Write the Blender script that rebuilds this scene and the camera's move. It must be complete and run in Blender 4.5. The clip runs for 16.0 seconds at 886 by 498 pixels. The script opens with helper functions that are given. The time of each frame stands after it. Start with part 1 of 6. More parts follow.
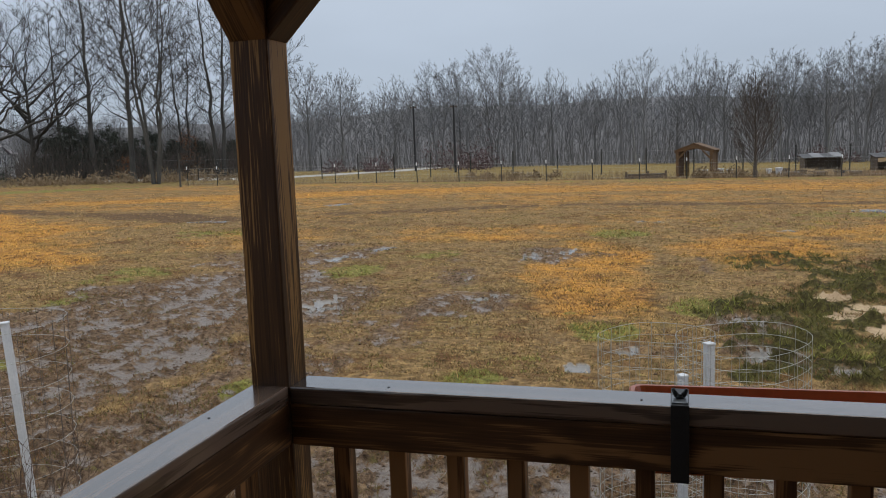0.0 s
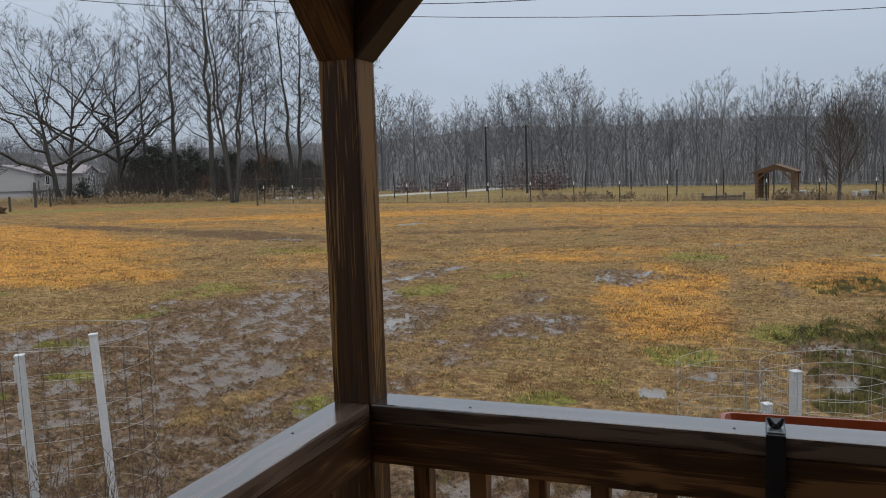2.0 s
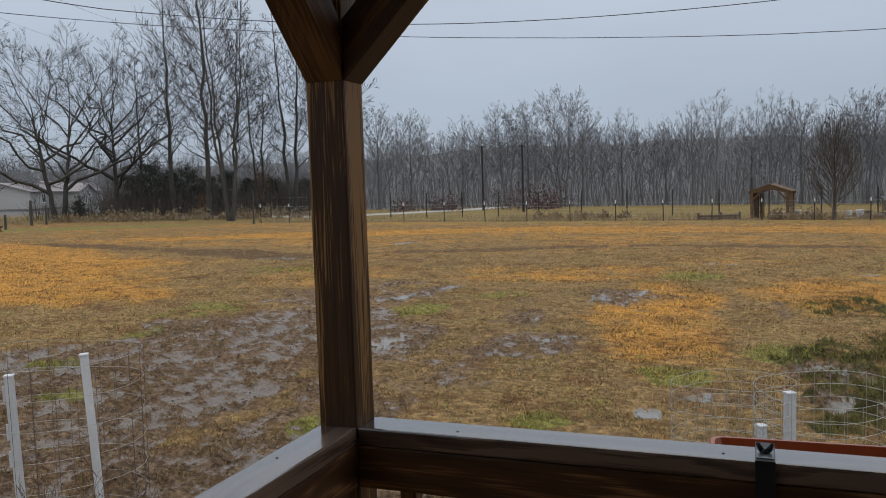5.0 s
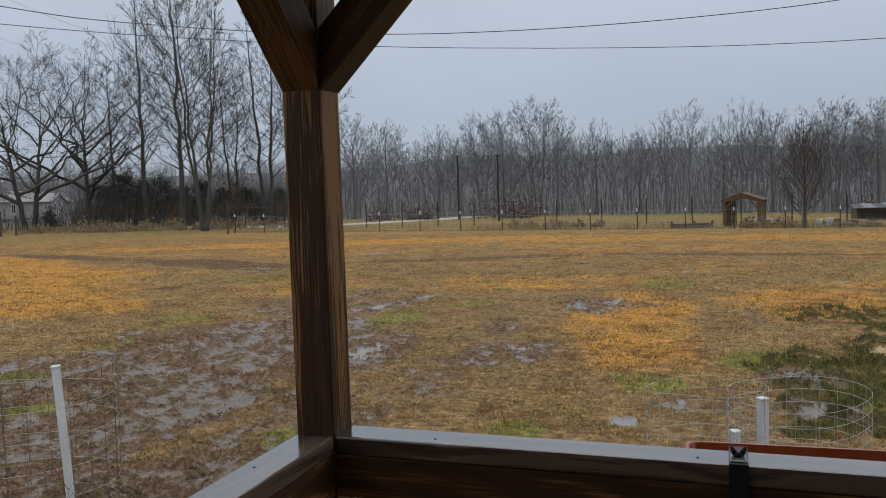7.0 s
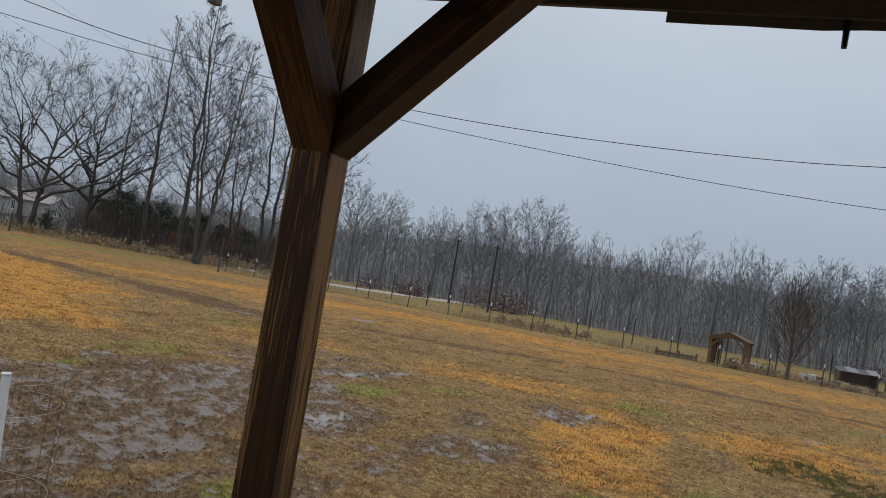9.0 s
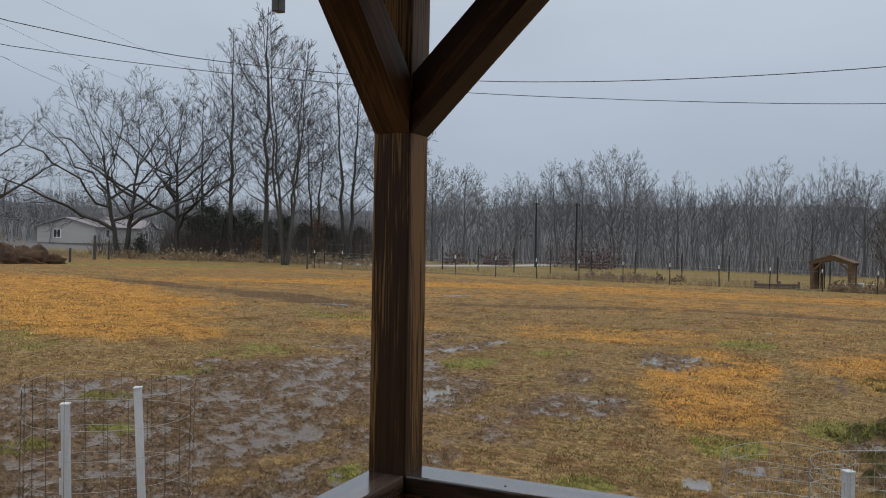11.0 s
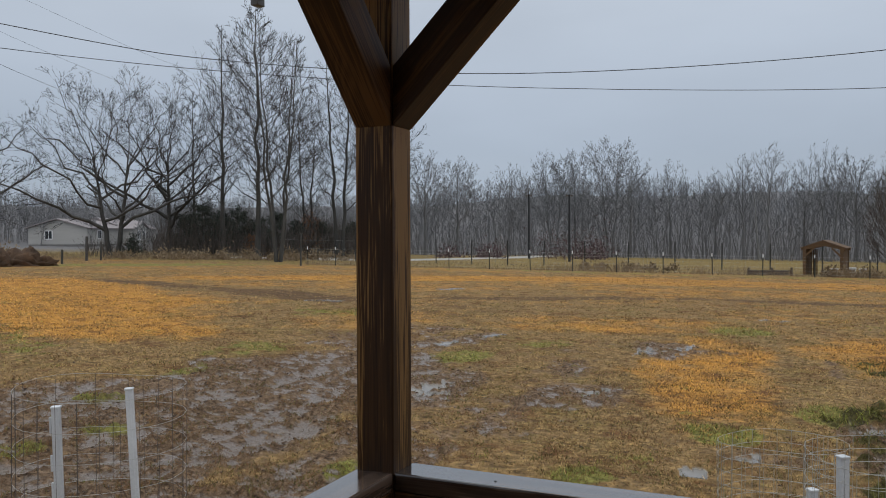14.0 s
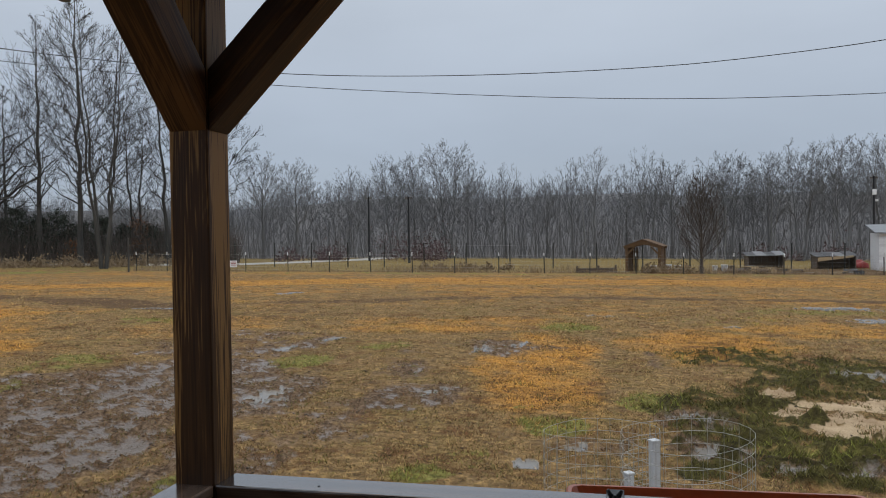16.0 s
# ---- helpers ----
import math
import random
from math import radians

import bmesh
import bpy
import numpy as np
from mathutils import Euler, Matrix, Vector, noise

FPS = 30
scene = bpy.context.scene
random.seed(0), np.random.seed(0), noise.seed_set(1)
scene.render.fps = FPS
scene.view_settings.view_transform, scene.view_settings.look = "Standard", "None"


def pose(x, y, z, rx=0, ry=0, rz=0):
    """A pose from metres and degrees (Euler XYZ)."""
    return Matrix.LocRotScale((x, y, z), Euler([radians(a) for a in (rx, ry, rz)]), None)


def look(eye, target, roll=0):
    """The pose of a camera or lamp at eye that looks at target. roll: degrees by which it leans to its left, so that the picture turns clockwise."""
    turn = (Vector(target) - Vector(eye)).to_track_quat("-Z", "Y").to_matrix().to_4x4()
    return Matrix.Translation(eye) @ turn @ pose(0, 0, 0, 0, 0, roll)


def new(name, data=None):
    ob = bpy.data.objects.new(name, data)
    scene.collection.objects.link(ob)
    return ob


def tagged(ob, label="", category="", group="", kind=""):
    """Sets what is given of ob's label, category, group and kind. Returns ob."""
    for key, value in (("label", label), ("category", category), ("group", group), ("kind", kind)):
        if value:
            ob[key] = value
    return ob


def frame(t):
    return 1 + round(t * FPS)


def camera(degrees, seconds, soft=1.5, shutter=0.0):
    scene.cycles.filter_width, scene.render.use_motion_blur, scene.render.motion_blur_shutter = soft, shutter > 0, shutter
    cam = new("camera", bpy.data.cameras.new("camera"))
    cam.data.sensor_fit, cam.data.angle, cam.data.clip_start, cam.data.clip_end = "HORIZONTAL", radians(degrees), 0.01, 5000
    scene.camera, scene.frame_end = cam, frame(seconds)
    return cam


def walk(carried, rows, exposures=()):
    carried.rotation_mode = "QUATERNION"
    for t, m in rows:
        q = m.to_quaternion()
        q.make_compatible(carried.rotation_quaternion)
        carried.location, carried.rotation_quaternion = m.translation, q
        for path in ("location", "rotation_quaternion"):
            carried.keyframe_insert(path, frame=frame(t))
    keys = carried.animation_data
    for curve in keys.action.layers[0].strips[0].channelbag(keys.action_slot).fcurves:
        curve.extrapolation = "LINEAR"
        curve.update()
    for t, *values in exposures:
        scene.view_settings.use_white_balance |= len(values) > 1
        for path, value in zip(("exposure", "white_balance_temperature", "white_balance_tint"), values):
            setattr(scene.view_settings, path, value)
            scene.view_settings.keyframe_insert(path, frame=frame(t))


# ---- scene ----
cam = camera(57.2, 16.0, soft=1.0)
PATH = [
    (0, (0.816, -1.547, 1.507), (0.256, 0.356, 1.254), -2.1),
    (0.5, (0.805, -1.557, 1.519), (0.21, 0.339, 1.29), -1.7),
    (1, (0.796, -1.553, 1.514), (0.098, 0.31, 1.311), -1.7),
    (1.5, (0.789, -1.543, 1.505), (0.077, 0.315, 1.306), -1.9),
    (2, (0.785, -1.544, 1.504), (0.061, 0.31, 1.306), -1.9),
    (2.5, (0.798, -1.538, 1.504), (0.069, 0.315, 1.313), -2.4),
    (3, (0.794, -1.532, 1.503), (0.057, 0.318, 1.313), -2.4),
    (3.5, (0.794, -1.527, 1.503), (0.052, 0.321, 1.313), -2.3),
    (4, (0.8, -1.528, 1.511), (0.055, 0.32, 1.333), -2.1),
    (6.5, (0.796, -1.524, 1.506), (0.137, 0.36, 1.372), -1.7),
    (7, (0.8, -1.536, 1.507), (0.14, 0.347, 1.376), -1.9),
    (7.5, (0.796, -1.512, 1.521), (0.14, 0.374, 1.412), -1.6),
    (8, (0.84, -1.567, 1.547), (0.194, 0.324, 1.65), 9.6),
    (8.5, (0.87, -1.543, 1.534), (0.233, 0.35, 1.622), 11.1),
    (9, (0.776, -1.458, 1.527), (0.122, 0.431, 1.595), 9.5),
    (9.5, (0.778, -1.536, 1.521), (0.075, 0.336, 1.553), 5.2),
    (10, (0.794, -1.555, 1.511), (-0.021, 0.272, 1.515), 2.2),
    (12.5, (0.789, -1.545, 1.504), (-0.035, 0.278, 1.473), 0.2),
    (13, (0.787, -1.539, 1.503), (-0.038, 0.282, 1.471), 0.1),
    (13.5, (0.791, -1.541, 1.503), (-0.033, 0.281, 1.468), -0.1),
    (14, (0.801, -1.525, 1.507), (-0.017, 0.3, 1.471), -0.2),
    (14.5, (0.825, -1.517, 1.506), (0.052, 0.327, 1.468), -0.7),
    (15, (0.843, -1.517, 1.512), (0.287, 0.404, 1.472), -0.6),
    (15.5, (0.849, -1.522, 1.512), (0.373, 0.42, 1.475), -0.9),
    (16, (0.848, -1.532, 1.513), (0.4, 0.417, 1.479), -0.8),
]
EXPOSURES = [(0, -0.2), (3, -0.27), (7, -0.31), (8.5, -0.3), (9, -0.44), (10, -0.42), (12.5, -0.38), (16, -0.37)]
walk(cam, [(t, look(eye, target, roll)) for t, eye, target, roll in PATH], EXPOSURES)

# ---- world, sun, exposure ----
world = bpy.data.worlds.new("overcast_sky")
scene.world = world
world.use_nodes = True
wn, wl = world.node_tree.nodes, world.node_tree.links
wn.clear()
w_out = wn.new("ShaderNodeOutputWorld")
w_bg = wn.new("ShaderNodeBackground")
w_coord = wn.new("ShaderNodeTexCoord")
w_sep = wn.new("ShaderNodeSeparateXYZ")
w_ramp = wn.new("ShaderNodeValToRGB")
w_sky = wn.new("ShaderNodeTexSky")
w_sky.sky_type = "NISHITA"
w_sky.sun_disc = False
w_sky.sun_elevation, w_sky.sun_rotation = radians(50), radians(150)
w_skymul = wn.new("ShaderNodeVectorMath")
w_skymul.operation = "SCALE"
w_skymul.inputs["Scale"].default_value = 0.01
w_add = wn.new("ShaderNodeVectorMath")
w_add.operation = "ADD"
w_noise = wn.new("ShaderNodeTexNoise")
w_noise.inputs["Scale"].default_value = 2.2
w_noise.inputs["Detail"].default_value = 5.0
w_map = wn.new("ShaderNodeMapping")
w_map.inputs["Scale"].default_value = (1.0, 1.0, 3.0)
w_var = wn.new("ShaderNodeMapRange")
w_var.inputs["From Min"].default_value, w_var.inputs["From Max"].default_value = 0.3, 0.7
w_var.inputs["To Min"].default_value, w_var.inputs["To Max"].default_value = 0.93, 1.06
w_cloud = wn.new("ShaderNodeVectorMath")
w_cloud.operation = "SCALE"
for at, col in zip((0.0, 0.10, 0.30, 1.0), ((0.43, 0.50, 0.60), (0.48, 0.555, 0.67), (0.66, 0.735, 0.84), (1.45, 1.50, 1.56))):
    el = w_ramp.color_ramp.elements.new(at) if at not in (0.0, 1.0) else w_ramp.color_ramp.elements[0 if at == 0 else -1]
    el.color = (*col, 1)
wl.new(w_coord.outputs["Generated"], w_sep.inputs[0])
wl.new(w_sep.outputs["Z"], w_ramp.inputs[0])
wl.new(w_coord.outputs["Generated"], w_map.inputs[0])
wl.new(w_map.outputs[0], w_noise.inputs["Vector"])
wl.new(w_noise.outputs["Fac"], w_var.inputs[0])
wl.new(w_ramp.outputs[0], w_cloud.inputs[0])
wl.new(w_var.outputs[0], w_cloud.inputs["Scale"])
wl.new(w_sky.outputs[0], w_skymul.inputs[0])
wl.new(w_cloud.outputs[0], w_add.inputs[0])
wl.new(w_skymul.outputs[0], w_add.inputs[1])
wl.new(w_add.outputs[0], w_bg.inputs["Color"])
wl.new(w_bg.outputs[0], w_out.inputs["Surface"])
w_bg.inputs["Strength"].default_value = 1.0
sun = new("sun", bpy.data.lights.new("sun", "SUN"))
sun.data.energy, sun.data.angle, sun.data.color = 0.6, radians(35), (1.0, 0.96, 0.9)
sun.matrix_world = look((0, 0, 30), (-8, 14, 0))

# ---- materials ----


def ramp_node(nt, stops):
    r = nt.nodes.new("ShaderNodeValToRGB")
    for k, (at, c) in enumerate(stops):
        e = r.color_ramp.elements[k] if k < 2 else r.color_ramp.elements.new(at)
        e.position, e.color = at, (*c, 1)
    return r


def surface(name, dark, light, scale=(8, 8, 8), rough=(0.5, 0.7), bump=0.2, metal=0.0, coarse=0.8, fine=12.0, vary=0.12, spec=0.5, coat=0.0):
    """A two-scale noise surface in object space."""
    m = bpy.data.materials.new(name)
    m.use_nodes = True
    nt = m.node_tree
    b = nt.nodes["Principled BSDF"]
    co, mp = nt.nodes.new("ShaderNodeTexCoord"), nt.nodes.new("ShaderNodeMapping")
    mp.inputs["Scale"].default_value = scale
    info = nt.nodes.new("ShaderNodeObjectInfo")
    shift = nt.nodes.new("ShaderNodeVectorMath")
    shift.operation = "SCALE"
    shift.inputs[0].default_value = (13.0, 7.0, 19.0)
    nt.links.new(info.outputs["Random"], shift.inputs["Scale"])
    nt.links.new(shift.outputs[0], mp.inputs["Location"])
    nt.links.new(co.outputs["Object"], mp.inputs["Vector"])
    n1, n2 = nt.nodes.new("ShaderNodeTexNoise"), nt.nodes.new("ShaderNodeTexNoise")
    n1.inputs["Scale"].default_value, n1.inputs["Detail"].default_value = coarse, 6
    n2.inputs["Scale"].default_value, n2.inputs["Detail"].default_value = fine, 4
    for n in (n1, n2):
        nt.links.new(mp.outputs[0], n.inputs["Vector"])
    mix = nt.nodes.new("ShaderNodeMath")
    mix.operation = "MULTIPLY_ADD"
    mix.inputs[1].default_value = 0.45
    half = nt.nodes.new("ShaderNodeMath")
    half.operation = "MULTIPLY"
    half.inputs[1].default_value = 0.55
    nt.links.new(n1.outputs["Fac"], half.inputs[0])
    nt.links.new(n2.outputs["Fac"], mix.inputs[0])
    nt.links.new(half.outputs[0], mix.inputs[2])
    r = ramp_node(nt, ((0.3, dark), (0.7, light)))
    nt.links.new(mix.outputs[0], r.inputs[0])
    hsv = nt.nodes.new("ShaderNodeHueSaturation")
    val = nt.nodes.new("ShaderNodeMapRange")
    val.inputs["To Min"].default_value, val.inputs["To Max"].default_value = 1 - vary, 1 + vary
    nt.links.new(info.outputs["Random"], val.inputs[0])
    nt.links.new(val.outputs[0], hsv.inputs["Value"])
    nt.links.new(r.outputs[0], hsv.inputs["Color"])
    nt.links.new(hsv.outputs[0], b.inputs["Base Color"])
    rr = nt.nodes.new("ShaderNodeMapRange")
    rr.inputs["From Min"].default_value, rr.inputs["From Max"].default_value = 0.35, 0.65
    rr.inputs["To Min"].default_value, rr.inputs["To Max"].default_value = rough
    nt.links.new(n1.outputs["Fac"], rr.inputs[0])
    nt.links.new(rr.outputs[0], b.inputs["Roughness"])
    bp = nt.nodes.new("ShaderNodeBump")
    bp.inputs["Strength"].default_value, bp.inputs["Distance"].default_value = bump, 0.01
    nt.links.new(mix.outputs[0], bp.inputs["Height"])
    nt.links.new(bp.outputs[0], b.inputs["Normal"])
    b.inputs["Metallic"].default_value = metal
    b.inputs["Specular IOR Level"].default_value = spec
    b.inputs["Coat Weight"].default_value = coat
    return m


def wood(name, dark, mid, light, rough=(0.25, 0.5), rings=26.0, bump=0.35, coat=0.0, streaks=(0.6, 5.0, 5.0), lines=0.085, detail=5, grain=0.4):
    """Stained lumber: grain along the board's own x, knots, and wet gloss."""
    m = bpy.data.materials.new(name)
    m.use_nodes = True
    nt = m.node_tree
    b = nt.nodes["Principled BSDF"]
    co, mp = nt.nodes.new("ShaderNodeTexCoord"), nt.nodes.new("ShaderNodeMapping")
    info = nt.nodes.new("ShaderNodeObjectInfo")
    shift = nt.nodes.new("ShaderNodeVectorMath")
    shift.operation = "SCALE"
    shift.inputs[0].default_value = (5.0, 0.31, 0.23)
    nt.links.new(info.outputs["Random"], shift.inputs["Scale"])
    nt.links.new(shift.outputs[0], mp.inputs["Location"])
    nt.links.new(co.outputs["Object"], mp.inputs["Vector"])
    # knots bend the grain
    knot = nt.nodes.new("ShaderNodeTexVoronoi")
    km = nt.nodes.new("ShaderNodeMapping")
    km.inputs["Scale"].default_value = (4.2, 11.0, 11.0)
    nt.links.new(mp.outputs[0], km.inputs["Vector"])
    nt.links.new(km.outputs[0], knot.inputs["Vector"])
    knot.inputs["Scale"].default_value = 1.0
    kr = nt.nodes.new("ShaderNodeMapRange")
    kr.inputs["From Min"].default_value, kr.inputs["From Max"].default_value = 0.0, 0.5
    kr.inputs["To Min"].default_value, kr.inputs["To Max"].default_value = 1.0, 0.0
    nt.links.new(knot.outputs["Distance"], kr.inputs[0])
    warp = nt.nodes.new("ShaderNodeTexNoise")
    wm = nt.nodes.new("ShaderNodeMapping")
    wm.inputs["Scale"].default_value = (1.6, 9.0, 9.0)
    nt.links.new(mp.outputs[0], wm.inputs["Vector"])
    nt.links.new(wm.outputs[0], warp.inputs["Vector"])
    warp.inputs["Scale"].default_value, warp.inputs["Detail"].default_value = 1.0, 3
    # ring field
    sep = nt.nodes.new("ShaderNodeSeparateXYZ")
    nt.links.new(mp.outputs[0], sep.inputs[0])
    ln = nt.nodes.new("ShaderNodeMath")
    ln.operation = "MULTIPLY_ADD"
    ln.inputs[1].default_value = 0.7
    nt.links.new(sep.outputs["Z"], ln.inputs[0])
    nt.links.new(sep.outputs["Y"], ln.inputs[2])
    a1 = nt.nodes.new("ShaderNodeMath")
    a1.operation = "MULTIPLY_ADD"
    a1.inputs[1].default_value = 0.075
    nt.links.new(warp.outputs["Fac"], a1.inputs[0])
    nt.links.new(ln.outputs[0], a1.inputs[2])
    a2 = nt.nodes.new("ShaderNodeMath")
    a2.operation = "MULTIPLY_ADD"
    a2.inputs[1].default_value = 0.035
    nt.links.new(kr.outputs[0], a2.inputs[0])
    nt.links.new(a1.outputs[0], a2.inputs[2])
    fr = nt.nodes.new("ShaderNodeMath")
    fr.operation = "MULTIPLY"
    fr.inputs[1].default_value = rings * 6.28
    nt.links.new(a2.outputs[0], fr.inputs[0])
    sn = nt.nodes.new("ShaderNodeMath")
    sn.operation = "SINE"
    nt.links.new(fr.outputs[0], sn.inputs[0])
    fine = nt.nodes.new("ShaderNodeTexNoise")
    fm = nt.nodes.new("ShaderNodeMapping")
    fm.inputs["Scale"].default_value = (6.0, 260.0, 260.0)
    nt.links.new(mp.outputs[0], fm.inputs["Vector"])
    nt.links.new(fm.outputs[0], fine.inputs["Vector"])
    fine.inputs["Scale"].default_value, fine.inputs["Detail"].default_value = 1.0, 2
    g = nt.nodes.new("ShaderNodeMath")
    g.operation = "MULTIPLY_ADD"
    g.inputs[1].default_value = lines
    nt.links.new(sn.outputs[0], g.inputs[0])
    soft = nt.nodes.new("ShaderNodeMath")
    soft.operation = "MULTIPLY_ADD"
    soft.inputs[1].default_value, soft.inputs[2].default_value = grain, 0.5 - 0.5 * grain
    nt.links.new(fine.outputs["Fac"], soft.inputs[0])
    nt.links.new(soft.outputs[0], g.inputs[2])
    big = nt.nodes.new("ShaderNodeTexNoise")
    big.inputs["Scale"].default_value, big.inputs["Detail"].default_value = 3.0, detail
    bgm = nt.nodes.new("ShaderNodeMapping")
    bgm.inputs["Scale"].default_value = streaks
    nt.links.new(mp.outputs[0], bgm.inputs["Vector"])
    nt.links.new(bgm.outputs[0], big.inputs["Vector"])
    g2 = nt.nodes.new("ShaderNodeMath")
    g2.operation = "MULTIPLY_ADD"
    g2.inputs[1].default_value = 1.25
    nt.links.new(big.outputs["Fac"], g2.inputs[0])
    nt.links.new(g.outputs[0], g2.inputs[2])
    r = ramp_node(nt, ((0.66, dark), (1.22, light), (0.92, mid)))
    sub = nt.nodes.new("ShaderNodeMath")
    sub.operation = "SUBTRACT"
    sub.inputs[1].default_value = 0.2
    nt.links.new(g2.outputs[0], sub.inputs[0])
    nt.links.new(sub.outputs[0], r.inputs[0])
    # dark knot hearts
    kd = nt.nodes.new("ShaderNodeMapRange")
    kd.inputs["From Min"].default_value, kd.inputs["From Max"].default_value = 0.04, 0.14
    kd.inputs["To Min"].default_value, kd.inputs["To Max"].default_value = 0.75, 0.0
    nt.links.new(knot.outputs["Distance"], kd.inputs[0])
    mx = nt.nodes.new("ShaderNodeMix")
    mx.data_type = "RGBA"
    mx.inputs["B"].default_value = (*[c * 0.35 for c in dark], 1)
    nt.links.new(kd.outputs[0], mx.inputs["Factor"])
    nt.links.new(r.outputs[0], mx.inputs["A"])
    hsv = nt.nodes.new("ShaderNodeHueSaturation")
    val = nt.nodes.new("ShaderNodeMapRange")
    val.inputs["To Min"].default_value, val.inputs["To Max"].default_value = 0.85, 1.12
    nt.links.new(info.outputs["Random"], val.inputs[0])
    nt.links.new(val.outputs[0], hsv.inputs["Value"])
    nt.links.new(mx.outputs["Result"], hsv.inputs["Color"])
    nt.links.new(hsv.outputs[0], b.inputs["Base Color"])
    rr = nt.nodes.new("ShaderNodeMapRange")
    rr.inputs["From Min"].default_value, rr.inputs["From Max"].default_value = 0.3, 0.7
    rr.inputs["To Min"].default_value, rr.inputs["To Max"].default_value = rough
    nt.links.new(big.outputs["Fac"], rr.inputs[0])
    nt.links.new(rr.outputs[0], b.inputs["Roughness"])
    bp = nt.nodes.new("ShaderNodeBump")
    bp.inputs["Strength"].default_value, bp.inputs["Distance"].default_value = bump, 0.0012
    nt.links.new(g.outputs[0], bp.inputs["Height"])
    nt.links.new(bp.outputs[0], b.inputs["Normal"])
    b.inputs["Specular IOR Level"].default_value = 0.5 if coat else 0.28
    b.inputs["Coat Weight"].default_value = coat
    b.inputs["Coat Roughness"].default_value = 0.12
    return m


WOOD = wood("stained_pine", (0.030, 0.013, 0.006), (0.094, 0.043, 0.018), (0.27, 0.132, 0.052), rough=(0.34, 0.58), lines=0.06, streaks=(0.5, 4.0, 4.0), detail=3)
WOOD_POST = wood("warm_stained_pine", (0.028, 0.011, 0.004), (0.078, 0.034, 0.011), (0.34, 0.185, 0.062), rough=(0.42, 0.62), rings=110.0, streaks=(0.25, 3.2, 3.2), lines=0.016, detail=3, grain=0.65)
WOOD_BRACE = wood("brown_stained_pine", (0.022, 0.010, 0.006), (0.066, 0.031, 0.014), (0.16, 0.080, 0.032), rough=(0.40, 0.62), rings=90.0, streaks=(0.4, 3.5, 3.5), lines=0.016, detail=2)
WOOD_WET = wood("rain_wet_stained_pine", (0.045, 0.028, 0.022), (0.10, 0.064, 0.046), (0.19, 0.125, 0.09), rough=(0.10, 0.26), coat=1.0)
WOOD_RAW = wood("yellow_pine", (0.34, 0.2, 0.07), (0.45, 0.28, 0.11), (0.56, 0.38, 0.17), rough=(0.5, 0.7))
WOOD_RUSTY = surface("orange_weathered_timber", (0.05, 0.030, 0.015), (0.19, 0.105, 0.045), (1, 6, 6), (0.7, 0.9), 0.4)
WOOD_OLD = surface("old_grey_brown_timber", (0.06, 0.045, 0.035), (0.15, 0.11, 0.08), (1, 6, 6), (0.6, 0.9), 0.4)
TIN = surface("weathered_tin", (0.16, 0.17, 0.18), (0.36, 0.38, 0.40), (2, 2, 2), (0.3, 0.5), 0.1, metal=0.5)
TIN_DULL = surface("dull_old_tin", (0.11, 0.115, 0.12), (0.24, 0.245, 0.25), (2, 2, 2), (0.5, 0.7), 0.2)
ROOF_DARK = surface("dark_tar_sheet", (0.03, 0.031, 0.034), (0.085, 0.086, 0.09), (2, 2, 2), (0.5, 0.8), 0.3)
FASCIA = surface("dull_grey_metal_trim", (0.10, 0.10, 0.10), (0.17, 0.17, 0.17), (3, 3, 3), (0.4, 0.6), 0.1)
DARK_METAL = surface("black_painted_steel", (0.008, 0.008, 0.009), (0.02, 0.02, 0.022), (20, 20, 20), (0.3, 0.5), 0.1)
POST_STEEL = surface("dark_green_steel", (0.018, 0.022, 0.02), (0.05, 0.05, 0.045), (10, 10, 10), (0.5, 0.7), 0.1)
WIRE = surface("galvanised_wire", (0.36, 0.37, 0.36), (0.58, 0.59, 0.56), (30, 30, 30), (0.35, 0.5), 0.0, metal=0.6)
RUSTY_WIRE = surface("rusty_wire", (0.05, 0.04, 0.035), (0.12, 0.10, 0.09), (30, 30, 30), (0.6, 0.8), 0.0)
CABLE = surface("black_cable", (0.012, 0.012, 0.014), (0.03, 0.03, 0.034), (5, 5, 5), (0.5, 0.6), 0.0)
WHITE_PVC = surface("white_plastic", (0.48, 0.50, 0.53), (0.64, 0.66, 0.68), (6, 6, 6), (0.35, 0.5), 0.05)
WHITE_PAINT = surface("white_paint", (0.72, 0.73, 0.74), (0.85, 0.85, 0.85), (6, 6, 6), (0.5, 0.6), 0.05)
TERRACOTTA = surface("terracotta_plastic", (0.40, 0.085, 0.025), (0.55, 0.13, 0.04), (5, 5, 5), (0.3, 0.45), 0.05, coat=0.2)
CLOD = surface("wet_mud_clod", (0.03, 0.018, 0.011), (0.14, 0.085, 0.05), (6, 6, 6), (0.45, 0.8), 0.6)
SOIL = surface("potting_soil", (0.02, 0.013, 0.008), (0.06, 0.04, 0.025), (30, 30, 30), (0.8, 0.95), 1.0)
SIDING = surface("cream_vinyl_siding", (0.40, 0.385, 0.36), (0.48, 0.465, 0.44), (0.5, 0.5, 4), (0.5, 0.6), 0.1)
ROOFING = surface("pale_metal_roofing", (0.24, 0.21, 0.21), (0.36, 0.32, 0.32), (1, 1, 1), (0.4, 0.6), 0.1)
BLOCKWORK = surface("grey_block", (0.16, 0.15, 0.15), (0.26, 0.25, 0.24), (2, 2, 2), (0.8, 0.9), 0.3)
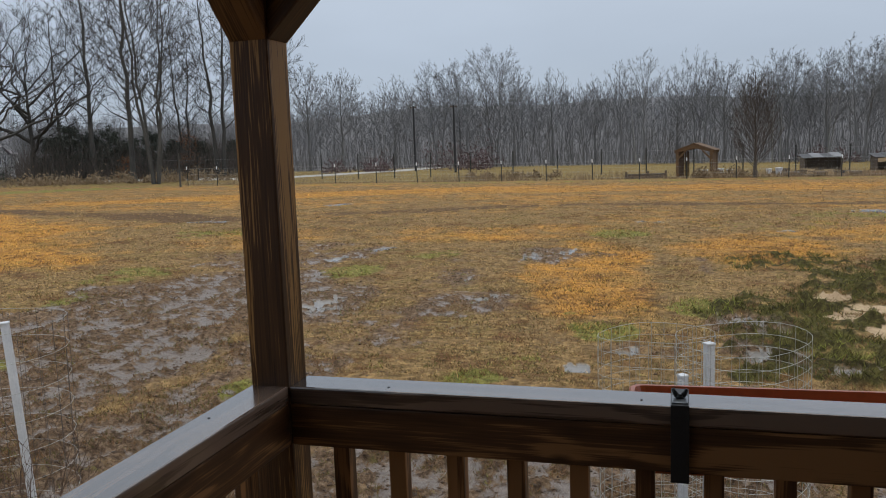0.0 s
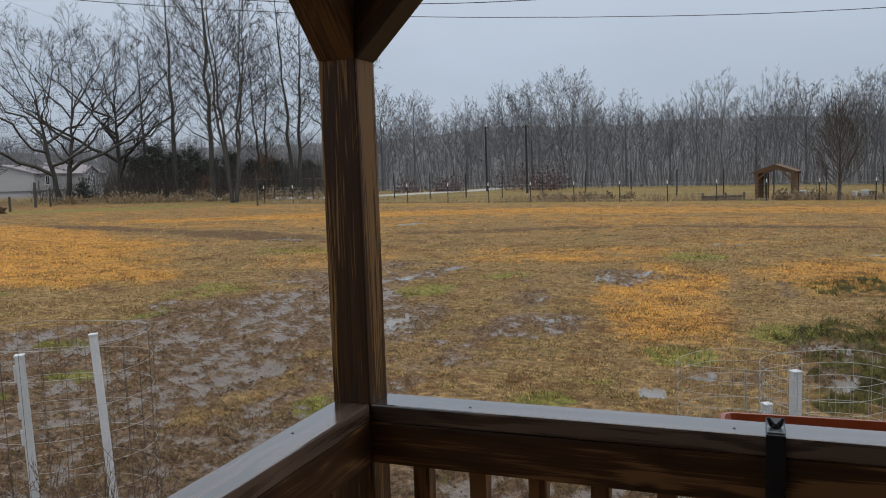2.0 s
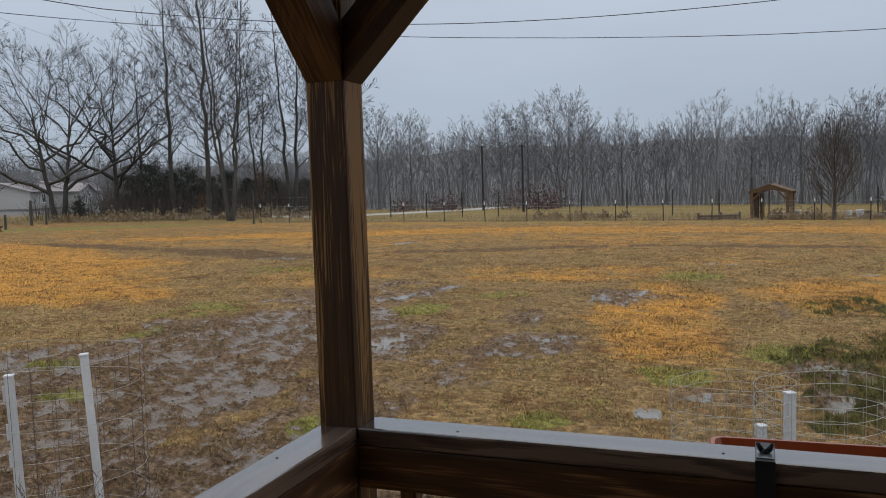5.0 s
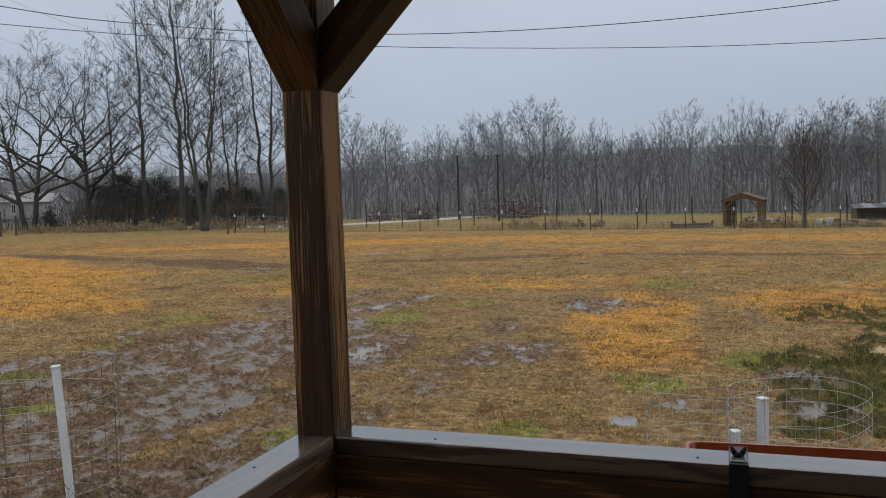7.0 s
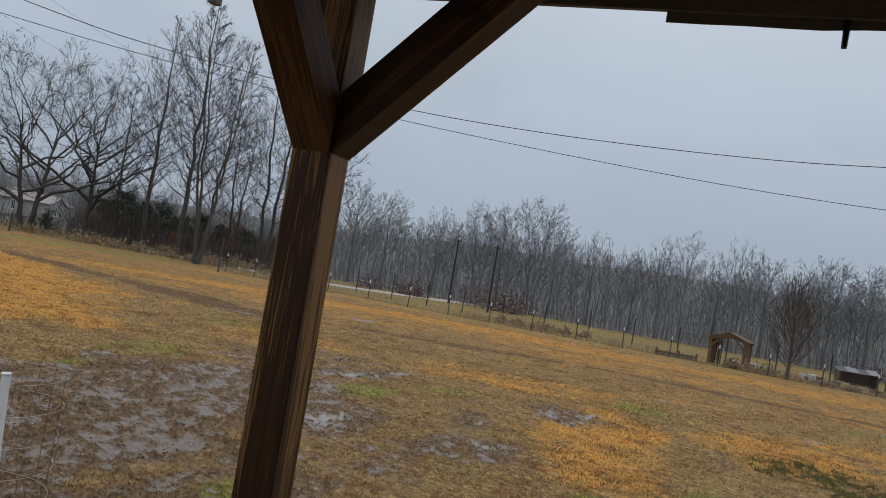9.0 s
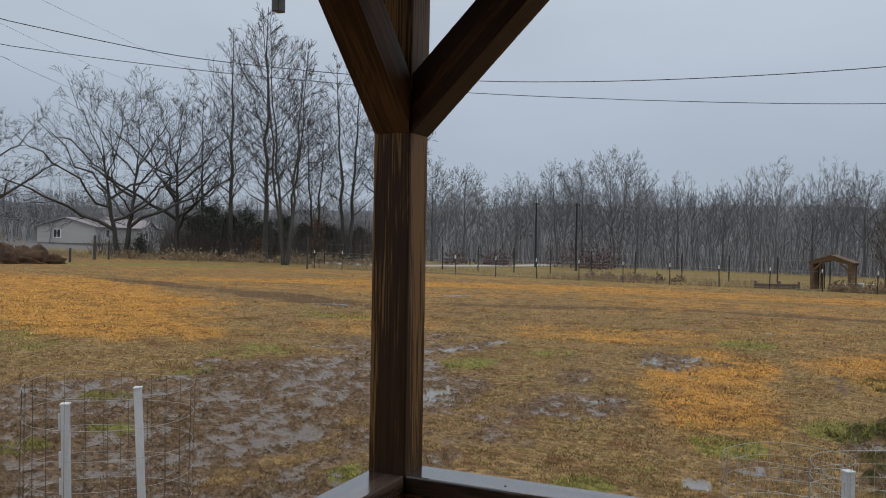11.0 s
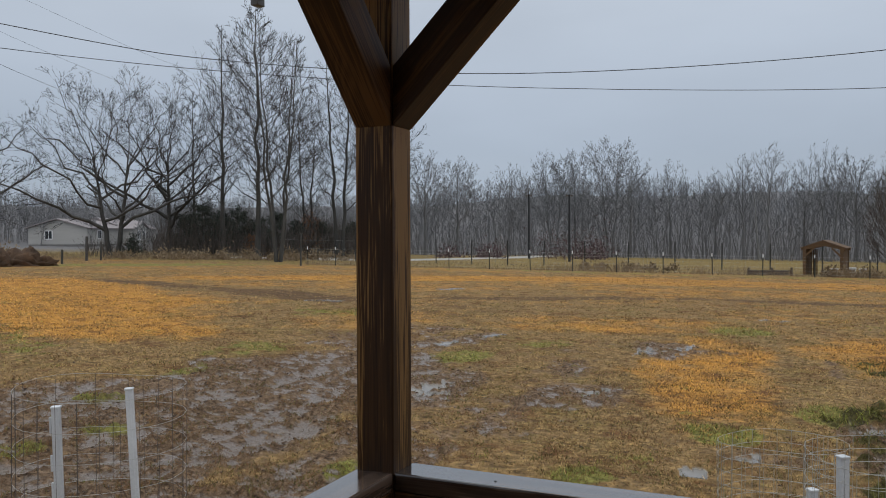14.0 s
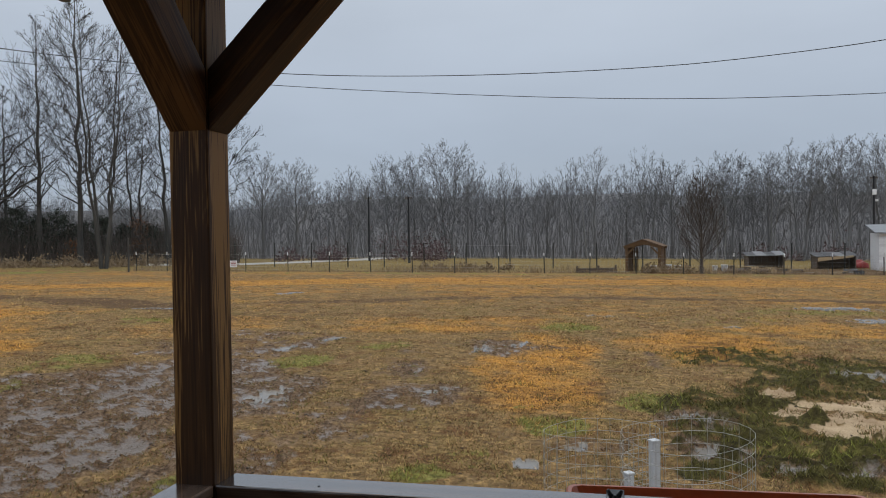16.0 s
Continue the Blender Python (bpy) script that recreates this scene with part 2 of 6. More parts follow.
PANE = surface("dark_window_glass", (0.02, 0.024, 0.03), (0.05, 0.055, 0.06), (1, 1, 1), (0.05, 0.1), 0.0)
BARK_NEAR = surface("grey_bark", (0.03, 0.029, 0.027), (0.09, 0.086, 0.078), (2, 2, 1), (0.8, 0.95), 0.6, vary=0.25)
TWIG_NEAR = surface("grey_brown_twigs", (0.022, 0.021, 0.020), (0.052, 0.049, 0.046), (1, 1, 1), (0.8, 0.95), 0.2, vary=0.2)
# distance haze is mixed into these greys: BARK_FAR, TWIG_EDGE, SAPLING and TWIG_FAR
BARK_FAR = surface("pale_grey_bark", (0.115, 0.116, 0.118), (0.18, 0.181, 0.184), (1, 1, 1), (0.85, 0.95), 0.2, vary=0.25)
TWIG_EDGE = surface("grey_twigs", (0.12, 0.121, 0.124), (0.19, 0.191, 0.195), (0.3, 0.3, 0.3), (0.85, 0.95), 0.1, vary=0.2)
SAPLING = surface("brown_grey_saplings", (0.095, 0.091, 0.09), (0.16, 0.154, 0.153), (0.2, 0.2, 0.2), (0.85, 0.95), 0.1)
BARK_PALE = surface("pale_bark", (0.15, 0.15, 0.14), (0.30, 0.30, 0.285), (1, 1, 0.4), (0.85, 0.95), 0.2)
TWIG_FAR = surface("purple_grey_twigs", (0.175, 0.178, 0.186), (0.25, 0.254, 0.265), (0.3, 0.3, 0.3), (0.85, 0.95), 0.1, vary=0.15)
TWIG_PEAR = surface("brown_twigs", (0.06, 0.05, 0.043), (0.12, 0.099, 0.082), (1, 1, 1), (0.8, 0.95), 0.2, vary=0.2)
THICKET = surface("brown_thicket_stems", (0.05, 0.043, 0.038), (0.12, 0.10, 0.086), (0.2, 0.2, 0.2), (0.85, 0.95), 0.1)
# the rearmost trees: thicker, bluer haze put into their base colours
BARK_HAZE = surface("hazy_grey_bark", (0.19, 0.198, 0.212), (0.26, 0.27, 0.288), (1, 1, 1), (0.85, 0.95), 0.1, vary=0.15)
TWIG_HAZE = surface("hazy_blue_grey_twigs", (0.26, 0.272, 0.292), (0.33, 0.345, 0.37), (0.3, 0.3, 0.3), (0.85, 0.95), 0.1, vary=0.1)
TWIG_RED = surface("reddish_twigs", (0.085, 0.056, 0.056), (0.13, 0.088, 0.086), (0.5, 0.5, 0.5), (0.85, 0.95), 0.1)
RUST_LEAF = surface("dead_oak_leaves", (0.11, 0.05, 0.02), (0.22, 0.105, 0.05), (2, 2, 2), (0.8, 0.95), 0.2)
CEDAR = surface("dark_cedar_needles", (0.024, 0.032, 0.025), (0.062, 0.072, 0.054), (1, 1, 1), (0.8, 0.95), 0.3)
BRUSH = surface("dry_brush", (0.16, 0.115, 0.07), (0.33, 0.245, 0.15), (1, 1, 1), (0.85, 0.95), 0.3)
WEED = surface("dead_weed_stalks", (0.06, 0.035, 0.025), (0.14, 0.085, 0.055), (4, 4, 4), (0.8, 0.95), 0.2)
HEAP = surface("dug_brown_earth", (0.035, 0.02, 0.012), (0.15, 0.088, 0.05), (2, 2, 2), (0.75, 0.95), 1.0)
GRAVEL = surface("pale_gravel", (0.36, 0.35, 0.33), (0.58, 0.57, 0.54), (3, 3, 3), (0.8, 0.95), 0.6)
RED_TARP = surface("red_tarpaulin", (0.22, 0.03, 0.03), (0.42, 0.06, 0.055), (2, 2, 2), (0.4, 0.6), 0.3)
PLY = surface("bare_plywood", (0.4, 0.28, 0.15), (0.6, 0.46, 0.28), (1, 3, 3), (0.6, 0.8), 0.2)
WALL_PAINT = surface("house_siding_paint", (0.22, 0.2, 0.17), (0.3, 0.28, 0.24), (1, 1, 3), (0.5, 0.7), 0.1)

# ---- mesh helpers ----


def part(name, bm, material, parent=None, label="", m=None, smooth=False):
    """Links a bmesh as one mesh object."""
    me = bpy.data.meshes.new(name)
    bm.to_mesh(me)
    bm.free()
    me.materials.append(material)
    if smooth:
        me.polygons.foreach_set("use_smooth", [True] * len(me.polygons))
    ob = new(name, me)
    if parent:
        ob.parent = parent
    if m is not None:
        ob.matrix_basis = m
    if label:
        ob["label"] = label
    return ob


def again(ob, m, parent=None):
    """Another object on the same mesh."""
    o = new(ob.name.split(".")[0], ob.data)
    o.parent = parent or ob.parent
    o.matrix_basis = m
    return o


def empty(name, x=0, y=0, z=0, rz=0):
    e = new(name)
    e.empty_display_size = 0.1
    e.matrix_basis = pose(x, y, z, 0, 0, rz)
    return e


def box(bm, x0, x1, y0, y1, z0, z1, bevel=0.0):
    made = bmesh.ops.create_cube(bm, size=1.0, matrix=Matrix.Translation(((x0 + x1) / 2, (y0 + y1) / 2, (z0 + z1) / 2)) @ Matrix.Diagonal((x1 - x0, y1 - y0, z1 - z0, 1)))
    if bevel:
        edges = list({e for v in made["verts"] for e in v.link_edges})
        bmesh.ops.bevel(bm, geom=edges, offset=bevel, segments=2, affect="EDGES", profile=0.6)
    return bm


def boxed(x0, x1, y0, y1, z0, z1, bevel=0.0):
    return box(bmesh.new(), x0, x1, y0, y1, z0, z1, bevel)


def prism(points, y0, y1, bevel=0.0):
    """A polygon in x and z, drawn out from y0 to y1."""
    bm = bmesh.new()
    a = [bm.verts.new((x, y0, z)) for x, z in points]
    b = [bm.verts.new((x, y1, z)) for x, z in points]
    bm.faces.new(a)
    bm.faces.new(b[::-1])
    for k in range(len(a)):
        n = (k + 1) % len(a)
        bm.faces.new((a[k], b[k], b[n], a[n]))
    bmesh.ops.recalc_face_normals(bm, faces=bm.faces)
    if bevel:
        bmesh.ops.bevel(bm, geom=list(bm.edges), offset=bevel, segments=2, affect="EDGES", profile=0.6)
    return bm


def tubes(name, segs, material, parent=None, label="", sides=3, m=None):
    """Tapered tubes, one for each row (x0, y0, z0, x1, y1, z1, r0, r1), as one mesh."""
    s = np.asarray(segs, dtype=float)
    p0, p1, r0, r1 = s[:, 0:3], s[:, 3:6], s[:, 6], s[:, 7]
    d = p1 - p0
    d /= np.maximum(np.linalg.norm(d, axis=1, keepdims=True), 1e-9)
    ref = np.where(np.abs(d[:, 2:3]) < 0.9, np.array([[0.0, 0.0, 1.0]]), np.array([[1.0, 0.0, 0.0]]))
    u = np.cross(d, ref)
    u /= np.linalg.norm(u, axis=1, keepdims=True)
    v = np.cross(d, u)
    n = len(s)
    co = np.empty((n, 2, sides, 3))
    for k in range(sides):
        a = 2 * math.pi * k / sides
        w = u * math.cos(a) + v * math.sin(a)
        co[:, 0, k] = p0 + w * r0[:, None]
        co[:, 1, k] = p1 + w * r1[:, None]
    base = (np.arange(n) * 2 * sides)[:, None]
    quads = []
    for k in range(sides):
        j = (k + 1) % sides
        quads.append(np.concatenate((base + k, base + j, base + sides + j, base + sides + k), axis=1))
    q = np.stack(quads, axis=1).reshape(-1, 4)
    me = bpy.data.meshes.new(name)
    me.vertices.add(n * 2 * sides)
    me.vertices.foreach_set("co", co.reshape(-1))
    me.loops.add(q.size)
    me.loops.foreach_set("vertex_index", q.reshape(-1))
    me.polygons.add(len(q))
    me.polygons.foreach_set("loop_start", np.arange(len(q)) * 4)
    me.update(calc_edges=True)
    me.polygons.foreach_set("use_smooth", [True] * len(q))
    me.materials.append(material)
    ob = new(name, me)
    if parent:
        ob.parent = parent
    if m is not None:
        ob.matrix_basis = m
    if label:
        ob["label"] = label
    return ob


def strips(name, segs, material, parent=None, label="", seed=1):
    """Fine twigs: one narrow tapered blade for each row, as one mesh."""
    s = np.asarray(segs, dtype=float)
    p0, p1 = s[:, 0:3], s[:, 3:6]
    rng = np.random.default_rng(seed)
    u = np.cross(p1 - p0, rng.normal(size=(len(s), 3)))
    u /= np.maximum(np.linalg.norm(u, axis=1, keepdims=True), 1e-9)
    a, b = u * s[:, 6:7] * 0.85, u * s[:, 7:8] * 0.6
    co = np.stack((p0 - a, p0 + a, p1 + b, p1 - b), axis=1)
    me = bpy.data.meshes.new(name)
    n = len(s)
    me.vertices.add(n * 4)
    me.vertices.foreach_set("co", co.reshape(-1))
    me.loops.add(n * 4)
    me.loops.foreach_set("vertex_index", np.arange(n * 4))
    me.polygons.add(n)
    me.polygons.foreach_set("loop_start", np.arange(n) * 4)
    me.update(calc_edges=True)
    me.materials.append(material)
    ob = new(name, me)
    if parent:
        ob.parent = parent
    if label:
        ob["label"] = label
    return ob


def pipe(name, points, r, material, parent=None, label="", sides=5, closed=False):
    """One connected wire through the points."""
    bm = bmesh.new()
    n = len(points)
    rings = []
    for k in range(n):
        p = Vector(points[k])
        a = Vector(points[k - 1]) if closed or k else p
        b = Vector(points[(k + 1) % n]) if closed or k < n - 1 else p
        d = (b - a).normalized()
        u = d.cross(Vector((0, 0, 1)) if abs(d.z) < 0.9 else Vector((1, 0, 0))).normalized()
        v = d.cross(u)
        rings.append([bm.verts.new(p + r * (u * math.cos(2 * math.pi * j / sides) + v * math.sin(2 * math.pi * j / sides))) for j in range(sides)])
    for k in range(n if closed else n - 1):
        a, b = rings[k], rings[(k + 1) % n]
        for j in range(sides):
            bm.faces.new((a[j], a[(j + 1) % sides], b[(j + 1) % sides], b[j]))
    return part(name, bm, material, parent, label, smooth=True)


def flakes(name, centres, size, material, parent=None, label="", up=0.4, rng=None):
    """Many small leaf triangles round the given centres, as one mesh."""
    rng = rng or np.random.default_rng(5)
    c = np.asarray(centres, dtype=float)
    n = len(c)
    a = rng.normal(size=(n, 3))
    a /= np.linalg.norm(a, axis=1, keepdims=True)
    b = rng.normal(size=(n, 3)) + np.array([0, 0, up])
    b /= np.linalg.norm(b, axis=1, keepdims=True)
    s = size * rng.uniform(0.5, 1.3, (n, 1))
    co = np.stack((c - a * s * 0.5, c + a * s * 0.5, c + b * s * 1.6), axis=1)
    me = bpy.data.meshes.new(name)
    me.vertices.add(n * 3)
    me.vertices.foreach_set("co", co.reshape(-1))
    me.loops.add(n * 3)
    me.loops.foreach_set("vertex_index", np.arange(n * 3))
    me.polygons.add(n)
    me.polygons.foreach_set("loop_start", np.arange(n) * 3)
    me.update(calc_edges=True)
    me.materials.append(material)
    ob = new(name, me)
    if parent:
        ob.parent = parent
    if label:
        ob["label"] = label
    return ob


# ---- lie of the land ----
CX, CY = 0.8, -1.5
FN = radians(-5.5)   # the field fence: the bearing square to it, and its distance
FENCE_D = 54.5


def smooth(a, b, v):
    t = np.clip((np.asarray(v, dtype=float) - a) / (b - a), 0, 1)
    return t * t * (3 - 2 * t)


def hash2(i, j, seed):
    h = (i.astype(np.int64) * 374761393 + j.astype(np.int64) * 668265263 + seed * 1442695041) & 0xFFFFFFFF
    h = ((h ^ (h >> 13)) * 1274126177) & 0xFFFFFFFF
    return ((h ^ (h >> 16)) & 0xFFFF) / 65535.0


def vnoise(x, y, seed=0):
    i, j = np.floor(x), np.floor(y)
    fx, fy = x - i, y - j
    fx, fy = fx * fx * (3 - 2 * fx), fy * fy * (3 - 2 * fy)
    i, j = i.astype(np.int64), j.astype(np.int64)
    a, b = hash2(i, j, seed), hash2(i + 1, j, seed)
    c, d = hash2(i, j + 1, seed), hash2(i + 1, j + 1, seed)
    return (a * (1 - fx) + b * fx) * (1 - fy) + (c * (1 - fx) + d * fx) * fy


def fbm(x, y, octaves=4, seed=0):
    total, amp, norm = 0.0, 1.0, 0.0
    for k in range(octaves):
        total = total + amp * vnoise(x * 2 ** k, y * 2 ** k, seed + k * 17)
        norm += amp
        amp *= 0.55
    return total / norm


def land(x, y):
    """The broad height of the ground: a field that falls gently away, a wooded rise far behind it."""
    x, y = np.asarray(x, dtype=float), np.asarray(y, dtype=float)
    r = np.hypot(x - CX, y - CY)
    z = -0.75 - 0.0127 * np.clip(x, -110, 60) - 0.0083 * np.clip(y, -20, 120)
    z = z + 0.3 * smooth(50, 80, -x)
    rise = (11.5 + 5.0 * (fbm(x * 0.03, y * 0.03, 3, 21) - 0.5)) * (1 - 0.3 * smooth(50, 90, -x))
    z = z + rise * smooth(106, 205, r) * smooth(-0.2, 0.35, y / np.maximum(r, 1))
    return z


def spot(az, d):
    """The place on the ground at a bearing (degrees, clockwise from ahead) and distance from the porch."""
    x, y = CX + d * math.sin(radians(az)), CY + d * math.cos(radians(az))
    return x, y, float(land(x, y))


PATCHES = []


def patch(kind, x, y, rx, ry, turn=0, weight=1.0):
    PATCHES.append((kind, x, y, rx, ry, radians(turn), weight))


# mud, and wheel ruts that run straight out across the field
patch("mud", -6.8, 5.5, 3.8, 3.6)
patch("mud", -6.4, 9.4, 3.2, 3.6, 0, 0.95)
patch("mud", -7.6, 14.4, 2.4, 3.6, 10, 0.62)
patch("mud", -4.2, 9.3, 1.0, 2.4, 5, 0.85)
patch("mud", -3.6, 5.6, 1.5, 2.6, 0, 0.72)
patch("mud", 0.0, 3.4, 4.2, 2.0, 0, 0.85)
patch("mud", -2.3, 9.8, 1.0, 1.5, 0, 0.72)
patch("mud", -1.9, 15.2, 1.5, 1.9, 0, 0.72)
patch("mud", -3.5, 10.5, 2.4, 6.5, 0, 0.45)
patch("mud", -9.4, 4.4, 2.0, 2.6, 0, 0.9)
patch("mud", -4.6, 3.0, 3.2, 1.9, 0, 0.95)
patch("mud", -5.9, 15.0, 0.7, 1.8, 0, 0.7)
patch("mud", 1.25, 14.0, 0.2, 1.9, 5, 0.62)
patch("mud", 1.6, 9.0, 0.7, 0.8, 0, 0.95)
patch("mud", 2.6, 6.95, 1.2, 0.45, -8, 0.95)
patch("mud", 1.7, 7.5, 0.6, 0.7, 0, 0.9)
patch("mud", 0.3, 7.4, 0.8, 0.6, 0, 0.6)
patch("rut", -6.45, 8.6, 0.34, 3.4, 0)
patch("rut", -5.2, 8.0, 0.28, 2.6, 3, 0.8)
patch("rut", -4.55, 6.3, 0.3, 2.0, -5)
patch("rut", -7.6, 6.1, 0.32, 2.2, 0)
patch("rut", -8.6, 6.8, 0.3, 2.0, 4, 0.9)
patch("rut", -4.2, 9.2, 0.4, 0.9, 0)
# bare brown tracks that cross the field
patch("track", -26.0, 26.2, 7.0, 1.3, -14, 0.8)
patch("track", -17.0, 23.8, 6.0, 1.8, -17)
patch("track", -8.0, 27.4, 6.4, 1.1, 33, 0.85)
patch("track", 1.0, 30.2, 6.5, 0.9, 2, 0.9)
patch("track", 10.0, 30.6, 7.0, 0.9, 2, 0.9)
patch("track", -9.0, 21.0, 3.5, 3.0, 20, 0.5)
patch("track", -4.5, 13.0, 3.5, 3.5, 0, 0.4)
patch("track", 15.5, 60.0, 11.0, 7.0, 0, 1.1)
# bright dead grass
patch("gold", -23.0, 18.6, 14.0, 4.4, -34)
patch("gold", -14.2, 13.2, 3.4, 2.8, -30, 0.95)
patch("gold", -17.5, 38.0, 14.0, 2.6, 34)
patch("gold", 0.0, 42.5, 16.0, 4.0, 3, 0.5)
patch("gold", -0.7, 13.5, 1.35, 6.2, 5, 0.95)
patch("gold", -0.4, 10.4, 1.1, 3.2, 6, 0.95)
patch("gold", 2.3, 16.6, 2.4, 3.2, 0, 0.8)
patch("gold", -4.0, 19.5, 3.5, 2.6, 10, 0.5)
patch("gold", 5.5, 20.0, 3.0, 2.0, 0, 0.5)
patch("gold", -10.0, 17.5, 2.5, 3.0, 0, 0.45)
# dark rank growth round the wash
patch("green", 3.5, 9.8, 2.1, 4.0)
patch("green", 2.0, 9.4, 1.0, 2.3, 0, 0.9)
patch("green", 4.6, 13.2, 2.0, 1.6, 0, 0.9)
patch("green", 2.4, 7.0, 1.6, 1.0, 0, 0.9)
patch("green", 5.5, 11.0, 2.0, 4.0)
patch("green", 3.3, 14.6, 2.2, 1.6, 0, 0.55)
patch("lime", -14.0, 10.0, 2.6, 1.3, -30, 0.55)
# fresh grass
patch("lime", -7.94, 6.64, 0.55, 0.42)
patch("lime", -6.38, 5.22, 0.5, 0.32)
patch("lime", -8.5, 8.8, 0.7, 0.7, 0, 0.7)
patch("lime", -6.67, 4.13, 0.45, 0.4)
patch("lime", -3.24, 5.09, 0.4, 0.4)
patch("lime", -9.4, 11.5, 1.1, 1.3, 0, 0.66)
patch("lime", -5.15, 12.4, 0.75, 0.9)
patch("lime", -4.1, 15.0, 0.7, 0.9, 0, 0.8)
patch("lime", -0.69, 19.4, 0.9, 1.2)
patch("lime", -0.15, 8.4, 0.55, 0.7)
patch("lime", -0.9, 6.6, 0.4, 0.4, 0, 0.7)
patch("lime", -1.2, 6.05, 0.4, 0.4)
patch("lime", 1.17, 10.0, 0.5, 0.9)
patch("lime", 3.0, 7.6, 1.1, 0.6, 0, 0.8)
patch("lime", -12.0, 19.0, 1.6, 1.6, 0, 0.6)
patch("lime", 6.6, 25.5, 3.0, 1.6, 0, 0.7)
patch("lime", 3.2, 22.5, 2.6, 2.0, 0, 0.4)
patch("lime", -43.0, 41.0, 14.0, 3.0, 45, 0.9)
patch("lime", -5.0, 51.5, 44.0, 2.4, 5, 0.5)
# sandy wash
patch("sand", 2.87, 11.0, 0.34, 0.4)
patch("sand", 3.39, 9.9, 0.55, 0.75)
patch("sand", 3.5, 8.8, 0.7, 0.6)
patch("sand", 3.8, 9.7, 0.9, 1.0, 0, 0.9)
patch("sand", 4.2, 10.5, 0.7, 0.8)
patch("sand", 2.85, 9.6, 0.3, 0.35)
patch("sand", 4.3, 9.3, 0.6, 0.7)
# standing water
patch("water", -13.1, 30.3, 0.85, 0.6, 30)
patch("water", -14.5, 22.4, 0.9, 0.5, 0, 0.7)
patch("water", -6.15, 14.2, 0.2, 0.6, -10)
patch("water", -5.75, 15.8, 0.22, 0.6, -10)
patch("water", -4.3, 9.4, 0.3, 0.7, 0, 0.9)
patch("water", -2.25, 15.0, 0.28, 0.8, 0, 0.8)
patch("water", -1.5, 15.8, 0.22, 0.9, -5, 0.8)
patch("water", -2.05, 10.5, 0.17, 0.6, 0)
patch("water", -0.22, 6.62, 0.2, 0.24)
patch("water", 0.25, 7.43, 0.16, 0.3, 0, 0.8)
patch("water", 1.62, 9.1, 0.3, 0.4, 0, 0.8)
patch("water", 1.65, 7.5, 0.2, 0.4, 0, 0.9)
patch("water", 2.7, 6.95, 0.6, 0.16, -8, 0.8)
patch("water", 0.02, 22.95, 0.5, 0.4)
patch("water", 7.4, 27.2, 1.4, 0.9)
patch("water", 7.6, 23.1, 1.0, 0.8, 10)
patch("water", 4.8, 12.9, 0.8, 0.6, 10)
patch("water", 3.4, 20.6, 0.3, 0.2)


def lumps(x, y):
    """Trodden earth: clods a hand across, drawn out a little along the ruts."""
    return 0.78 * fbm(x * 8.5, y * 5.5, 4, 41) + 0.22 * fbm(x * 2.1, y * 0.8, 3, 43)


